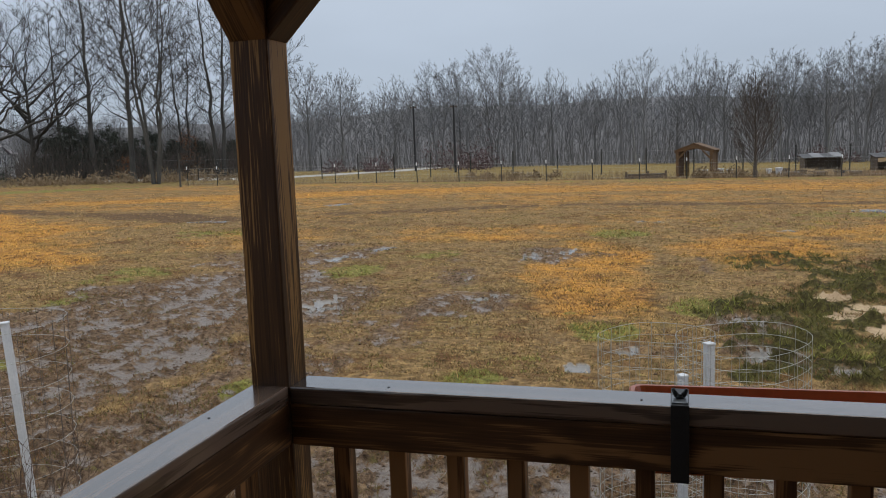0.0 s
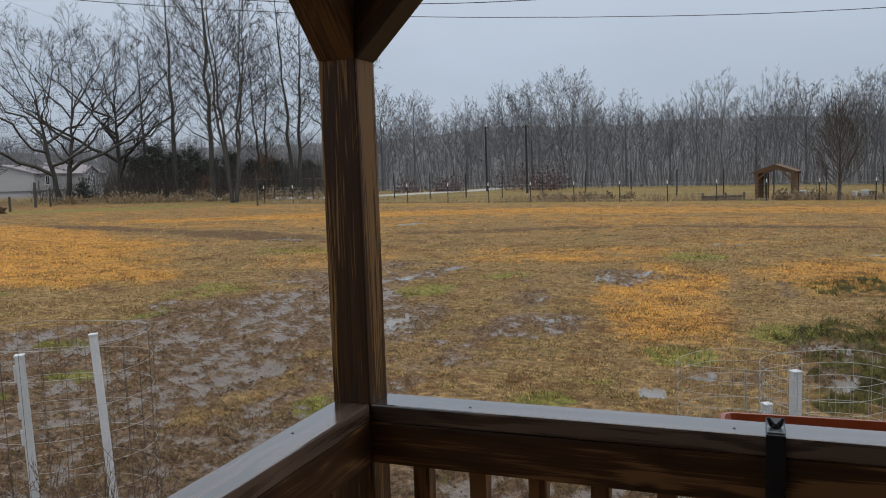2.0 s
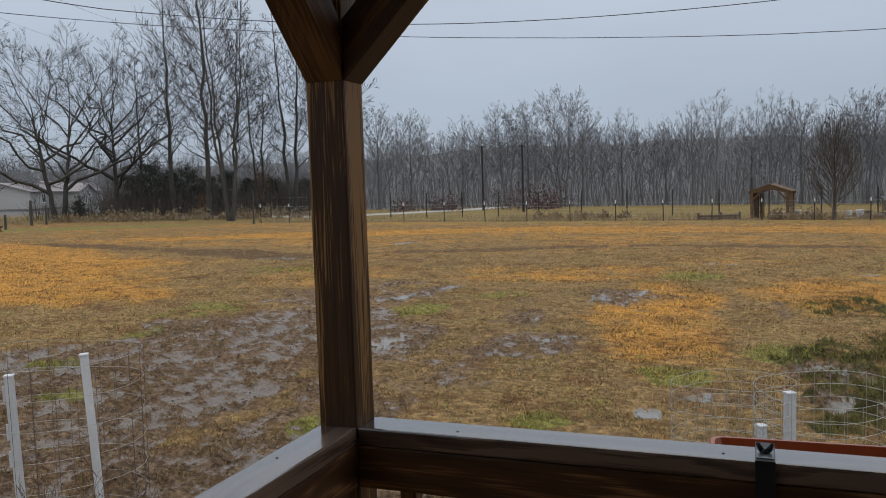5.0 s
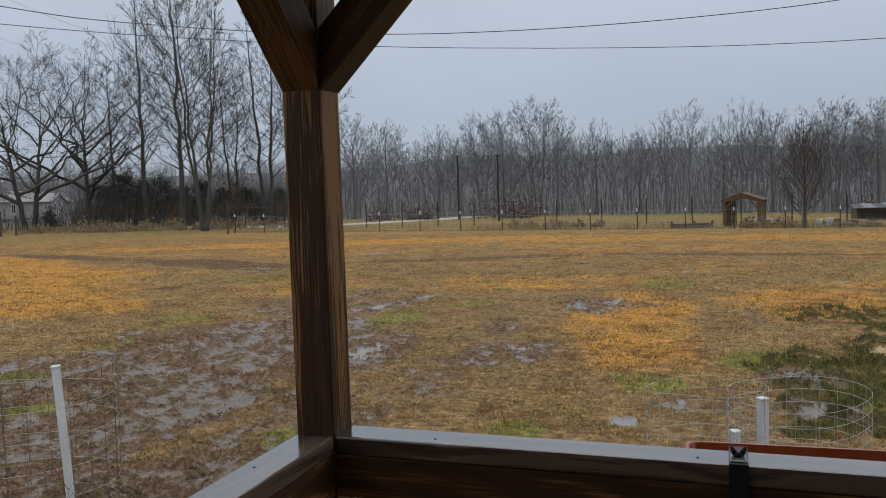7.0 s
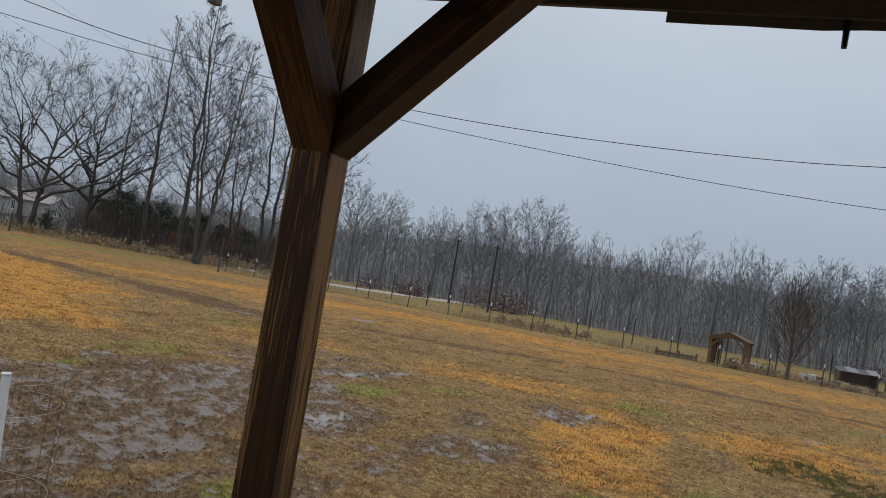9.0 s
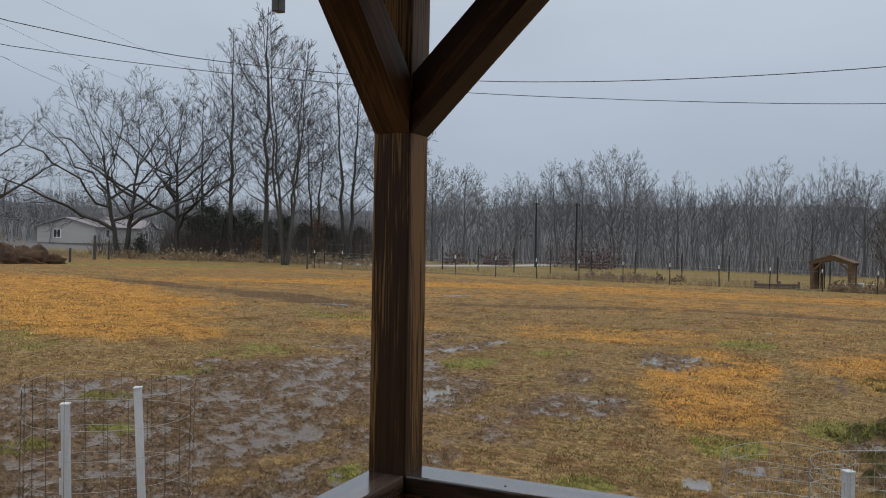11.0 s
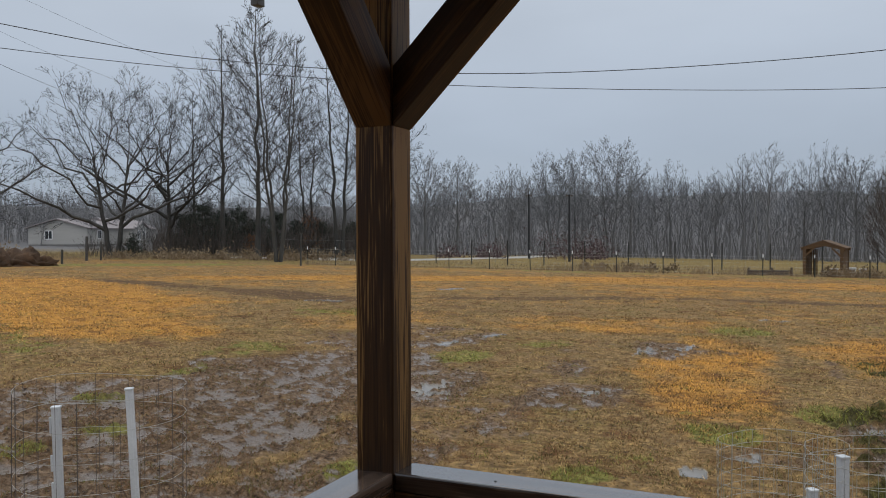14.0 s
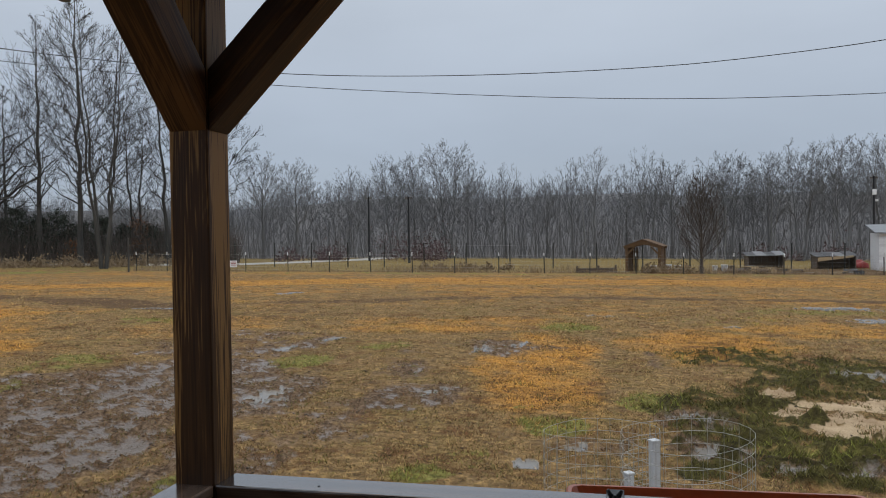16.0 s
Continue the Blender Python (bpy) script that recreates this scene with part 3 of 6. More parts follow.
def cover(x, y):
    """How far each point of the ground is mud, track, gold grass, dark green, fresh green, sand and water, 0 to 1."""
    out = {k: np.zeros_like(x) for k in ("mud", "rut", "track", "gold", "green", "lime", "sand", "water")}
    wx = (fbm(x * 0.9, y * 0.9, 4, 3) - 0.5) * 1.6
    wy = (fbm(x * 0.9 + 50, y * 0.9, 4, 4) - 0.5) * 1.6
    for kind, px, py, rx, ry, turn, weight in PATCHES:
        small = min(1.0, 0.45 * min(rx, ry))
        dx, dy = x + wx * small - px, y + wy * small - py
        c, s = math.cos(turn), math.sin(turn)
        q = np.sqrt(((dx * c + dy * s) / rx) ** 2 + ((-dx * s + dy * c) / ry) ** 2)
        f = (1 - smooth(0.45, 1.25, q)) * weight
        out[kind] = np.maximum(out[kind], f)
    n = fbm(x * 1.7, y * 1.7, 4, 9)
    n2 = fbm(x * 4.5, y * 4.5, 3, 31)
    wide = fbm(x * 0.22, y * 0.35, 3, 77)
    streak = fbm(x * 2.2, y * 0.7, 4, 57)
    lump = lumps(x, y)
    far = smooth(14, 30, np.hypot(x - CX, y - CY))
    out["mud"] = smooth(0.38, 0.80, out["mud"] * 0.86 + (n2 - 0.5) * 0.35 + (streak - 0.5) * 0.6 + (n - 0.5) * 0.5 + 0.06 * (1 - far))
    out["track"] = smooth(0.25, 0.85, out["track"] + (n - 0.5) * 0.9 + (streak - 0.5) * 0.5 - 0.05)
    out["gold"] = smooth(0.12, 0.98, 0.46 * far + out["gold"] * 0.92 + (n - 0.5) * 0.9 + (n2 - 0.5) * 0.5 + (wide - 0.5) * 0.7 - 0.10)
    out["green"] = smooth(0.36, 0.86, out["green"] * 0.90 + ((n2 - 0.5) * 1.8 + (n - 0.5) * 1.1 + 0.02) * smooth(0.05, 0.4, out["green"]))
    out["lime"] = smooth(0.36, 0.95, out["lime"] * 0.98 + (n2 - 0.5) * 1.3 + (n - 0.5) * 0.9 + 0.10)
    out["sand"] = smooth(0.42, 0.60, out["sand"] * 0.78 + (n2 - 0.5) * 2.3 * smooth(0.02, 0.35, out["sand"]))
    # water lies in the hollows
    out["water"] = smooth(0.40, 0.60, out["water"] * 0.95 + (0.47 - lump) * 3.2 * smooth(0.02, 0.3, out["water"]))
    out["wet"] = smooth(-0.08, 0.08, 0.33 + 0.12 * out["mud"] + 0.09 * out["rut"] - lump) * smooth(0.15, 0.6, out["mud"] + 0.5 * out["rut"])
    dry = (1 - 0.9 * out["sand"]) * (1 - 0.7 * out["water"])
    out["green"] = out["green"] * dry * (1 - 0.7 * out["wet"])
    out["lime"] = out["lime"] * dry * (1 - 0.7 * out["wet"])
    beyond = smooth(54, 57, x * math.sin(FN) + y * math.cos(FN) + 1.5)
    out["gold"] = out["gold"] * (1 - out["mud"] * 0.8) * (1 - 0.85 * out["track"]) * (1 - 0.9 * beyond)
    out["lime"] = np.maximum(out["lime"], 0.48 * beyond * (1 - 0.9 * out["track"]))
    return out


def height(x, y, c=None):
    """The ground with its clods, ruts and flat puddles."""
    c = c or cover(x, y)
    r = np.hypot(x - CX, y - CY)
    near = 1 - smooth(30, 70, r)
    tussock = np.maximum(fbm(x * 3.2, y * 3.2, 3, 44) - 0.42, 0)
    clods = np.maximum(lumps(x, y) - (0.33 + 0.16 * c["mud"]), 0)
    rough = (fbm(x * 5, y * 5, 3, 45) - 0.5) * 0.03 + clods * (0.03 + 0.27 * c["mud"]) + tussock * 0.34 * c["green"] + (fbm(x * 0.8, y * 0.8, 3, 42) - 0.5) * 0.06
    dry = 1 - c["water"]
    return land(x, y) + rough * near * dry - 0.03 * (c["rut"] + c["water"]) * near


# ---- ground ----
def ground_material():
    m = bpy.data.materials.new("wet_winter_field")
    m.use_nodes = True
    nt = m.node_tree
    b = nt.nodes["Principled BSDF"]
    co = nt.nodes.new("ShaderNodeTexCoord")

    def noise_of(scale, detail=5, rough=0.6, stretch=(1, 1, 1)):
        mp = nt.nodes.new("ShaderNodeMapping")
        mp.inputs["Scale"].default_value = stretch
        n = nt.nodes.new("ShaderNodeTexNoise")
        n.inputs["Scale"].default_value, n.inputs["Detail"].default_value, n.inputs["Roughness"].default_value = scale, detail, rough
        nt.links.new(co.outputs["Object"], mp.inputs[0])
        nt.links.new(mp.outputs[0], n.inputs["Vector"])
        return n.outputs["Fac"]

    def attr(name):
        a = nt.nodes.new("ShaderNodeAttribute")
        a.attribute_name = name
        return a.outputs["Fac"]

    def blend(f, a, c):
        x = nt.nodes.new("ShaderNodeMix")
        x.data_type = "RGBA"
        nt.links.new(f, x.inputs["Factor"])
        nt.links.new(a, x.inputs["A"])
        nt.links.new(c, x.inputs["B"])
        return x.outputs["Result"]

    def ramp(f, *stops):
        r = ramp_node(nt, stops)
        nt.links.new(f, r.inputs[0])
        return r.outputs[0]

    def edge(f, n, lo, hi, amount):
        """A cover value made ragged by a noise."""
        a = nt.nodes.new("ShaderNodeMath")
        a.operation = "MULTIPLY_ADD"
        a.inputs[1].default_value = amount
        nt.links.new(n, a.inputs[0])
        nt.links.new(f, a.inputs[2])
        r = nt.nodes.new("ShaderNodeMapRange")
        r.inputs["From Min"].default_value, r.inputs["From Max"].default_value = lo + amount / 2, hi + amount / 2
        nt.links.new(a.outputs[0], r.inputs[0])
        return r.outputs[0]

    tuft, mid, fine = noise_of(9, 6, 0.7), noise_of(2.2, 5, 0.6), noise_of(42, 4, 0.7)
    straw = ramp(tuft, (0.3, (0.065, 0.042, 0.021)), (0.70, (0.50, 0.335, 0.145)), (0.5, (0.255, 0.163, 0.072)))
    gold = ramp(tuft, (0.28, (0.17, 0.08, 0.02)), (0.7, (0.74, 0.385, 0.09)), (0.48, (0.50, 0.235, 0.05)))
    green = ramp(tuft, (0.3, (0.014, 0.013, 0.006)), (0.72, (0.16, 0.145, 0.042)), (0.5, (0.065, 0.054, 0.020)))
    lime = ramp(tuft, (0.3, (0.06, 0.052, 0.018)), (0.72, (0.38, 0.35, 0.10)), (0.5, (0.20, 0.19, 0.052)))
    lump = noise_of(14, 8, 0.8)
    mud = ramp(lump, (0.34, (0.022, 0.013, 0.008)), (0.66, (0.40, 0.28, 0.18)), (0.5, (0.18, 0.118, 0.074)))
    slick = ramp(lump, (0.35, (0.085, 0.064, 0.050)), (0.65, (0.23, 0.185, 0.152)), (0.5, (0.155, 0.122, 0.098)))
    earth = ramp(lump, (0.34, (0.045, 0.026, 0.014)), (0.66, (0.25, 0.155, 0.08)), (0.5, (0.13, 0.078, 0.040)))
    sand = ramp(mid, (0.3, (0.36, 0.25, 0.15)), (0.7, (0.62, 0.47, 0.30)))
    # puddle water, its base colour lightened to add pale sky reflection
    pool_sky_tone = ramp(mid, (0.3, (0.15, 0.135, 0.115)), (0.7, (0.24, 0.22, 0.19)))
    clod = noise_of(5.5, 9, 0.78)
    russet = ramp(lump, (0.35, (0.035, 0.017, 0.009)), (0.65, (0.27, 0.12, 0.045)), (0.5, (0.13, 0.058, 0.024)))
    f_russet = ramp(noise_of(1.3, 8, 0.75), (0.50, (0, 0, 0)), (0.62, (0.8, 0.8, 0.8)))
    f_mud = edge(attr("mud"), clod, 0.0, 0.7, 1.5)
    f_track = edge(attr("track"), clod, 0.1, 0.9, 1.4)
    f_wet = edge(attr("wet"), noise_of(20, 8, 0.8, (1.2, 0.8, 1.0)), 0.2, 0.95, 3.2)
    f_gold = edge(attr("gold"), tuft, 0.05, 0.95, 1.0)
    f_green = edge(attr("green"), clod, 0.2, 0.8, 1.5)
    f_lime = edge(attr("lime"), clod, 0.25, 1.0, 1.5)
    f_sand = edge(attr("sand"), fine, 0.3, 0.6, 0.4)
    f_water = edge(attr("water"), clod, 0.3, 0.7, 1.6)
    col = blend(f_gold, straw, gold)
    moss = ramp(tuft, (0.3, (0.05, 0.042, 0.014)), (0.7, (0.36, 0.31, 0.075)), (0.5, (0.19, 0.16, 0.042)))
    f_moss = ramp(noise_of(0.75, 9, 0.78), (0.50, (0, 0, 0)), (0.66, (0.5, 0.5, 0.5)))
    col = blend(f_moss, col, moss)
    col = blend(f_russet, col, russet)
    col = blend(f_track, col, earth)
    col = blend(f_mud, col, mud)
    # dark matted turf and pale dry tufts, a hand or two across
    clump = noise_of(3.4, 8, 0.72, (0.8, 1.3, 1.0))
    f_dark = ramp(clump, (0.36, (0.6, 0.6, 0.6)), (0.47, (0, 0, 0)))
    f_pale = ramp(clump, (0.56, (0, 0, 0)), (0.68, (0.5, 0.5, 0.5)))
    col = blend(f_dark, col, ramp(lump, (0.35, (0.03, 0.018, 0.009)), (0.65, (0.13, 0.078, 0.032))))
    col = blend(f_pale, col, ramp(tuft, (0.3, (0.22, 0.135, 0.055)), (0.7, (0.60, 0.40, 0.17))))
    col = blend(f_lime, col, lime)
    col = blend(f_wet, col, slick)
    col = blend(f_green, col, green)
    col = blend(f_sand, col, sand)
    # leaf litter on the wooded rise, its grey matched to the trees' painted haze
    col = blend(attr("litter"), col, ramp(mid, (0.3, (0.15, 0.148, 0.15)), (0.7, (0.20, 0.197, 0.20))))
    col = blend(f_water, col, pool_sky_tone)
    nt.links.new(col, b.inputs["Base Color"])

    def lerp(f, a, c):
        x = nt.nodes.new("ShaderNodeMix")
        nt.links.new(f, x.inputs["Factor"])
        for v, k in ((a, "A"), (c, "B")):
            if isinstance(v, float):
                x.inputs[k].default_value = v
            else:
                nt.links.new(v, x.inputs[k])
        return x.outputs["Result"]

    # wet mud and water shine
    nt.links.new(lerp(f_water, lerp(f_wet, 0.85, 0.32), 0.2), b.inputs["Roughness"])
    nt.links.new(lerp(f_water, lerp(f_wet, 0.08, 0.5), 0.6), b.inputs["Specular IOR Level"])
    bp = nt.nodes.new("ShaderNodeBump")
    bp.inputs["Distance"].default_value = 0.05
    nt.links.new(lerp(f_water, lerp(f_wet, 1.0, 0.4), 0.02), bp.inputs["Strength"])
    nt.links.new(lerp(attr("mud"), tuft, lump), bp.inputs["Height"])
    nt.links.new(bp.outputs[0], b.inputs["Normal"])
    return m


GROUND = ground_material()


def build_ground():
    az = np.radians(np.concatenate((np.arange(-62, 28, 0.2), np.arange(28, 298, 6.0))))
    rad = np.concatenate(([0.4, 1.0, 2.0, 3.0], 3.6 * 1.0095 ** np.arange(0, 300), 3.6 * 1.0095 ** 299 * 1.03 ** np.arange(1, 100), np.geomspace(1050, 4500, 10)))
    R, A = np.meshgrid(rad, az, indexing="ij")
    x, y = CX + R * np.sin(A), CY + R * np.cos(A)
    c = cover(x, y)
    z = height(x, y, c)
    nr, na = x.shape
    idx = np.arange(nr * na).reshape(nr, na)
    nxt = np.roll(idx, -1, axis=1)
    q = np.stack((idx[:-1], nxt[:-1], nxt[1:], idx[1:]), axis=-1).reshape(-1, 4)[:, ::-1]
    me = bpy.data.meshes.new("ground")
    me.vertices.add(nr * na + 1)
    co = np.concatenate((np.stack((x, y, z), axis=-1).reshape(-1, 3), [[CX, CY, float(land(CX, CY))]]))
    me.vertices.foreach_set("co", co.reshape(-1))
    fan = np.stack((np.full(na, nr * na), idx[0], np.roll(idx[0], -1)), axis=-1)[:, ::-1]
    me.loops.add(q.size + fan.size)
    me.loops.foreach_set("vertex_index", np.concatenate((q.reshape(-1), fan.reshape(-1))))
    me.polygons.add(len(q) + na)
    me.polygons.foreach_set("loop_start", np.concatenate((np.arange(len(q)) * 4, len(q) * 4 + np.arange(na) * 3)))
    me.update(calc_edges=True)
    me.polygons.foreach_set("use_smooth", [True] * len(me.polygons))
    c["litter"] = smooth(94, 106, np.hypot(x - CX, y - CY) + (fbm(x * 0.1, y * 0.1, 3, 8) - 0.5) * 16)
    for k, v in c.items():
        at = me.attributes.new(k, "FLOAT", "POINT")
        at.data.foreach_set("value", np.append(np.broadcast_to(v, x.shape).reshape(-1), 0.0))
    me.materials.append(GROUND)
    return tagged(new("ground", me), "wet winter field of dead grass, mud and puddles", "ground", kind="structure")


build_ground()


# ---- porch ----
T = 0.089   # a four-by-four
RAIL_Z = 1.0
DECK_Z = 0.09


def board(name, length, w, h, material, parent, m, label="", bevel=0.003):
    """A board along its own x, from 0 to length; y 0 to w, z 0 to h."""
    return part(name, boxed(0, length, 0, w, 0, h, bevel), material, parent, label, m)


def build_porch():
    post = tagged(empty("porch_post", -T / 2, T / 2, DECK_Z), "dark-stained square porch corner post with two diagonal braces", "post")
    up = pose(0, 0, 0, 0, -90, 0)
    base = Matrix.Translation((T / 2, -T / 2, -DECK_Z))
    board("post", 2.19 - DECK_Z, T, T, WOOD_POST, post, base @ Matrix.Translation((0, 0, DECK_Z)) @ up, bevel=0.004)
    run = 0.455 * math.sqrt(2)
    shape = ((0, 0), (run, 0), (run - T, T), (T, T))
    part("brace", prism(shape, 0, T - 0.003, 0.003), WOOD_BRACE, post, "", base @ Matrix.Translation((0.001, 0.0015, 1.736)) @ pose(0, 0, 0, 0, -45, 0))
    part("brace", prism(shape, 0, T - 0.003, 0.003), WOOD_BRACE, post, "", base @ Matrix.Translation((-T + 0.0015, -0.001, 1.736)) @ pose(0, 0, 0, 0, 0, -90) @ pose(0, 0, 0, 0, -45, 0))

    def railing(length, m, mirrored):
        r = tagged(empty("porch_railing"), "dark-stained wooden porch railing, its cap wet with rain", "railing", "porch railings")
        r.matrix_basis = m
        board("cap", length, T, 0.038, WOOD_WET, r, Matrix.Translation((0.001, 0, RAIL_Z - 0.038)), "rain-wet rail cap", 0.004)
        screw = None
        for k in range(int(length / 0.52) + 1):
            for yy in (0.030,):
                sp = Matrix.Translation((0.22 + 0.52 * k + 0.004 * (k % 3), yy + 0.002 * (k % 2), RAIL_Z + 0.0002))
                if screw is None:
                    bm = bmesh.new()
                    bmesh.ops.create_cone(bm, segments=10, radius1=0.0030, radius2=0.0026, depth=0.0016, cap_ends=True)
                    screw = part("screw", bm, DARK_METAL, r, "dark screw head", sp)
                else:
                    again(screw, sp)
        face = 0.002 if not mirrored else T - 0.040
        board("top_rail", length, 0.038, 0.092, WOOD, r, Matrix.Translation((0.001, face, 0.868)))
        board("bottom_rail", length, 0.038, 0.089, WOOD, r, Matrix.Translation((0.001, face, DECK_Z + 0.08)))
        by = 0.041 if not mirrored else T - 0.079
        b = None
        k = 0
        while 0.078 + 0.1305 * k < length - 0.05:
            bm_pose = Matrix.Translation((0.078 + 0.1305 * k + 0.038, by, DECK_Z + 0.06)) @ up
            b = board("baluster", 0.955 - DECK_Z - 0.06, 0.038, 0.038, WOOD, r, bm_pose) if b is None else again(b, bm_pose)
            k += 1
        return r

    railing(3.2, pose(0, 0, 0), False)
    # the side railing runs back along -y; its inner face is at x = 0
    railing(2.5, pose(-T, 0, 0, 0, 0, -90), True)

    roof = tagged(empty("porch_roof", 1.5, -1.0, 2.19), "porch roof of sheet metal on timber beams with grey trim", "roof")
    off = Matrix.Translation((-1.5, 1.0, -2.19))
    board("beam", 4.6, T, 0.184, WOOD_RAW, roof, off @ Matrix.Translation((-0.55, 0, 2.192)))
    board("beam", 2.4, T, 0.184, WOOD_RAW, roof, off @ Matrix.Translation((-T, -0.002, 2.192)) @ pose(0, 0, 0, 0, 0, -90))
    rafter = None
    for k in range(8):
        m = off @ Matrix.Translation((-0.45 + 0.6 * k, 0.33, 2.38)) @ pose(0, 0, 0, 0, 0, -90) @ pose(0, 0, 0, 0, -6, 0)
        rafter = board("rafter", 3.0, 0.038, 0.089, WOOD_RAW, roof, m) if rafter is None else again(rafter, m)
    # front trim, with a lower lapped length of flashing that is a little bent
    part("fascia", boxed(-0.60, 4.1, 0.335, 0.352, 2.186, 2.47, 0.002), FASCIA, roof, "dull grey fascia trim", off)
    part("fascia", boxed(-0.61, -0.594, -2.6, 0.352, 2.186, 2.47, 0.002), FASCIA, roof, "dull grey fascia trim", off)
    bm = bmesh.new()
    rng = random.Random(4)
    last = None
    for k in range(45):
        x = 0.575 + k * 0.08
        zb = 2.169 + 0.004 * rng.random() - (0.004 if k % 9 < 5 else 0)
        row = [bm.verts.new((x, 0.353, 2.30)), bm.verts.new((x, 0.356, zb)), bm.verts.new((x, 0.360, zb)), bm.verts.new((x, 0.357, 2.30))]
        if last:
            for a in range(4):
                bm.faces.new((last[a], last[(a + 1) % 4], row[(a + 1) % 4], row[a]))
        last = row
    part("flashing", bm, FASCIA, roof, "bent metal flashing", off)
    part("flashing", boxed(-0.615, -0.590, 0.33, 0.362, 2.146, 2.30, 0.002), FASCIA, roof, "bent metal flashing", off)
    bm = bmesh.new()
    bmesh.ops.create_cone(bm, segments=10, radius1=0.006, radius2=0.008, depth=0.075, cap_ends=True)
    part("hanger", bm, DARK_METAL, roof, "dark metal hanger rod", off @ Matrix.Translation((0.94, 0.352, 2.166)))
    # corrugated sheet
    bm = bmesh.new()
    cols = []
    for k in range(121):
        x = -0.66 + k * 0.04
        zz = 0.012 * math.cos(k * math.pi)
        cols.append([bm.verts.new((x, y, z + zz)) for y, z in ((0.40, 2.475), (-2.65, 2.80), (-2.65, 2.806), (0.40, 2.481))])
    for a, b in zip(cols, cols[1:]):
        for j in range(4):
            bm.faces.new((a[j], b[j], b[(j + 1) % 4], a[(j + 1) % 4]))
    part("roof_sheet", bm, TIN, roof, "ribbed sheet metal", off)

    deck = tagged(empty("floor", 1.5, -1.2, DECK_Z - 0.03), "dark-stained timber porch deck", "deck", kind="structure")
    plank = None
    for k in range(19):
        m = Matrix.Translation((-T - 1.5, T - 0.14 * (k + 1) + 1.2, 0))
        plank = board("plank", 3.9, 0.135, 0.03, WOOD, deck, m) if plank is None else again(plank, m)
    skirt = part("porch_skirt", boxed(-T, 3.8, -2.6, T - 0.01, -0.95, DECK_Z - 0.035), WOOD_OLD)
    tagged(skirt, "dark timber framing under the porch deck", "framing", kind="structure")
    wall = part("wall_house", boxed(-0.6, 5.0, -2.75, -2.6, -0.95, 2.9), WALL_PAINT)
    tagged(wall, "plain pale house wall behind the porch", "wall", kind="structure")


build_porch()


def build_planter():
    p = tagged(empty("rail_planter", 1.02, 0.206, 0.812, 3.0), "terracotta-coloured plastic planter box hung outside the railing", "planter")
    bm = bmesh.new()
    # tapered hollow box with a rolled rim
    loops = []
    for hx, hy, z in ((0.280, 0.064, 0.0), (0.300, 0.080, 0.115), (0.310, 0.090, 0.117), (0.310, 0.090, 0.142), (0.306, 0.086, 0.146), (0.298, 0.078, 0.146), (0.293, 0.073, 0.13), (0.280, 0.062, 0.03)):
        ring = []
        for cx, cy in ((1, 1), (-1, 1), (-1, -1), (1, -1)):
            for a in range(4):
                ang = math.atan2(cy, cx) - math.pi / 4 + a * math.pi / 6
                r = 0.022
                ring.append(bm.verts.new((cx * (hx - r) + r * math.cos(ang), cy * (hy - r) + r * math.sin(ang), z)))
        loops.append(ring)
    for a, b in zip(loops, loops[1:]):
        for j in range(16):
            n = (j + 1) % 16
            bm.faces.new((a[j], a[n], b[n], b[j]))
    bm.faces.new(loops[0][::-1])
    bm.faces.new(loops[-1])
    part("box", bm, TERRACOTTA, p, "terracotta plastic box", smooth=False)
    bm = boxed(-0.285, 0.285, -0.064, 0.064, 0.04, 0.085)
    part("soil", bm, SOIL, p, "dark potting soil")

    def bracket(x):
        b = tagged(empty("planter_bracket", x, 0.0, RAIL_Z), "black steel railing bracket with a wing nut on the cap", "bracket", "planter brackets")
        strap = bmesh.new()
        box(strap, -0.017, 0.017, -0.010, -0.004, -0.145, 0.004, 0.001)
        box(strap, -0.017, 0.017, -0.010, 0.10, 0.002, 0.006, 0.001)
        box(strap, -0.017, 0.017, -0.010, 0.012, -0.147, -0.142, 0.001)
        part("strap", strap, DARK_METAL, b)
        bm = boxed(-0.015, 0.015, 0.000, 0.045, 0.0065, 0.0085, 0.001)
        part("plate", bm, TIN, b, "bare metal plate")
        bm = bmesh.new()
        bmesh.ops.create_cone(bm, segments=12, radius1=0.009, radius2=0.007, depth=0.008, cap_ends=True, matrix=Matrix.Translation((0, 0.03, 0.0125)))
        for s in (-1, 1):
            bmesh.ops.create_cone(bm, segments=8, radius1=0.0055, radius2=0.0035, depth=0.016, cap_ends=True, matrix=Matrix.Translation((s * 0.0095, 0.03, 0.0195)) @ Matrix.Rotation(s * 0.5, 4, "Y"))
        part("wing_nut", bm, DARK_METAL, b, smooth=True)

    bracket(0.816)
    bracket(1.207)


build_planter()


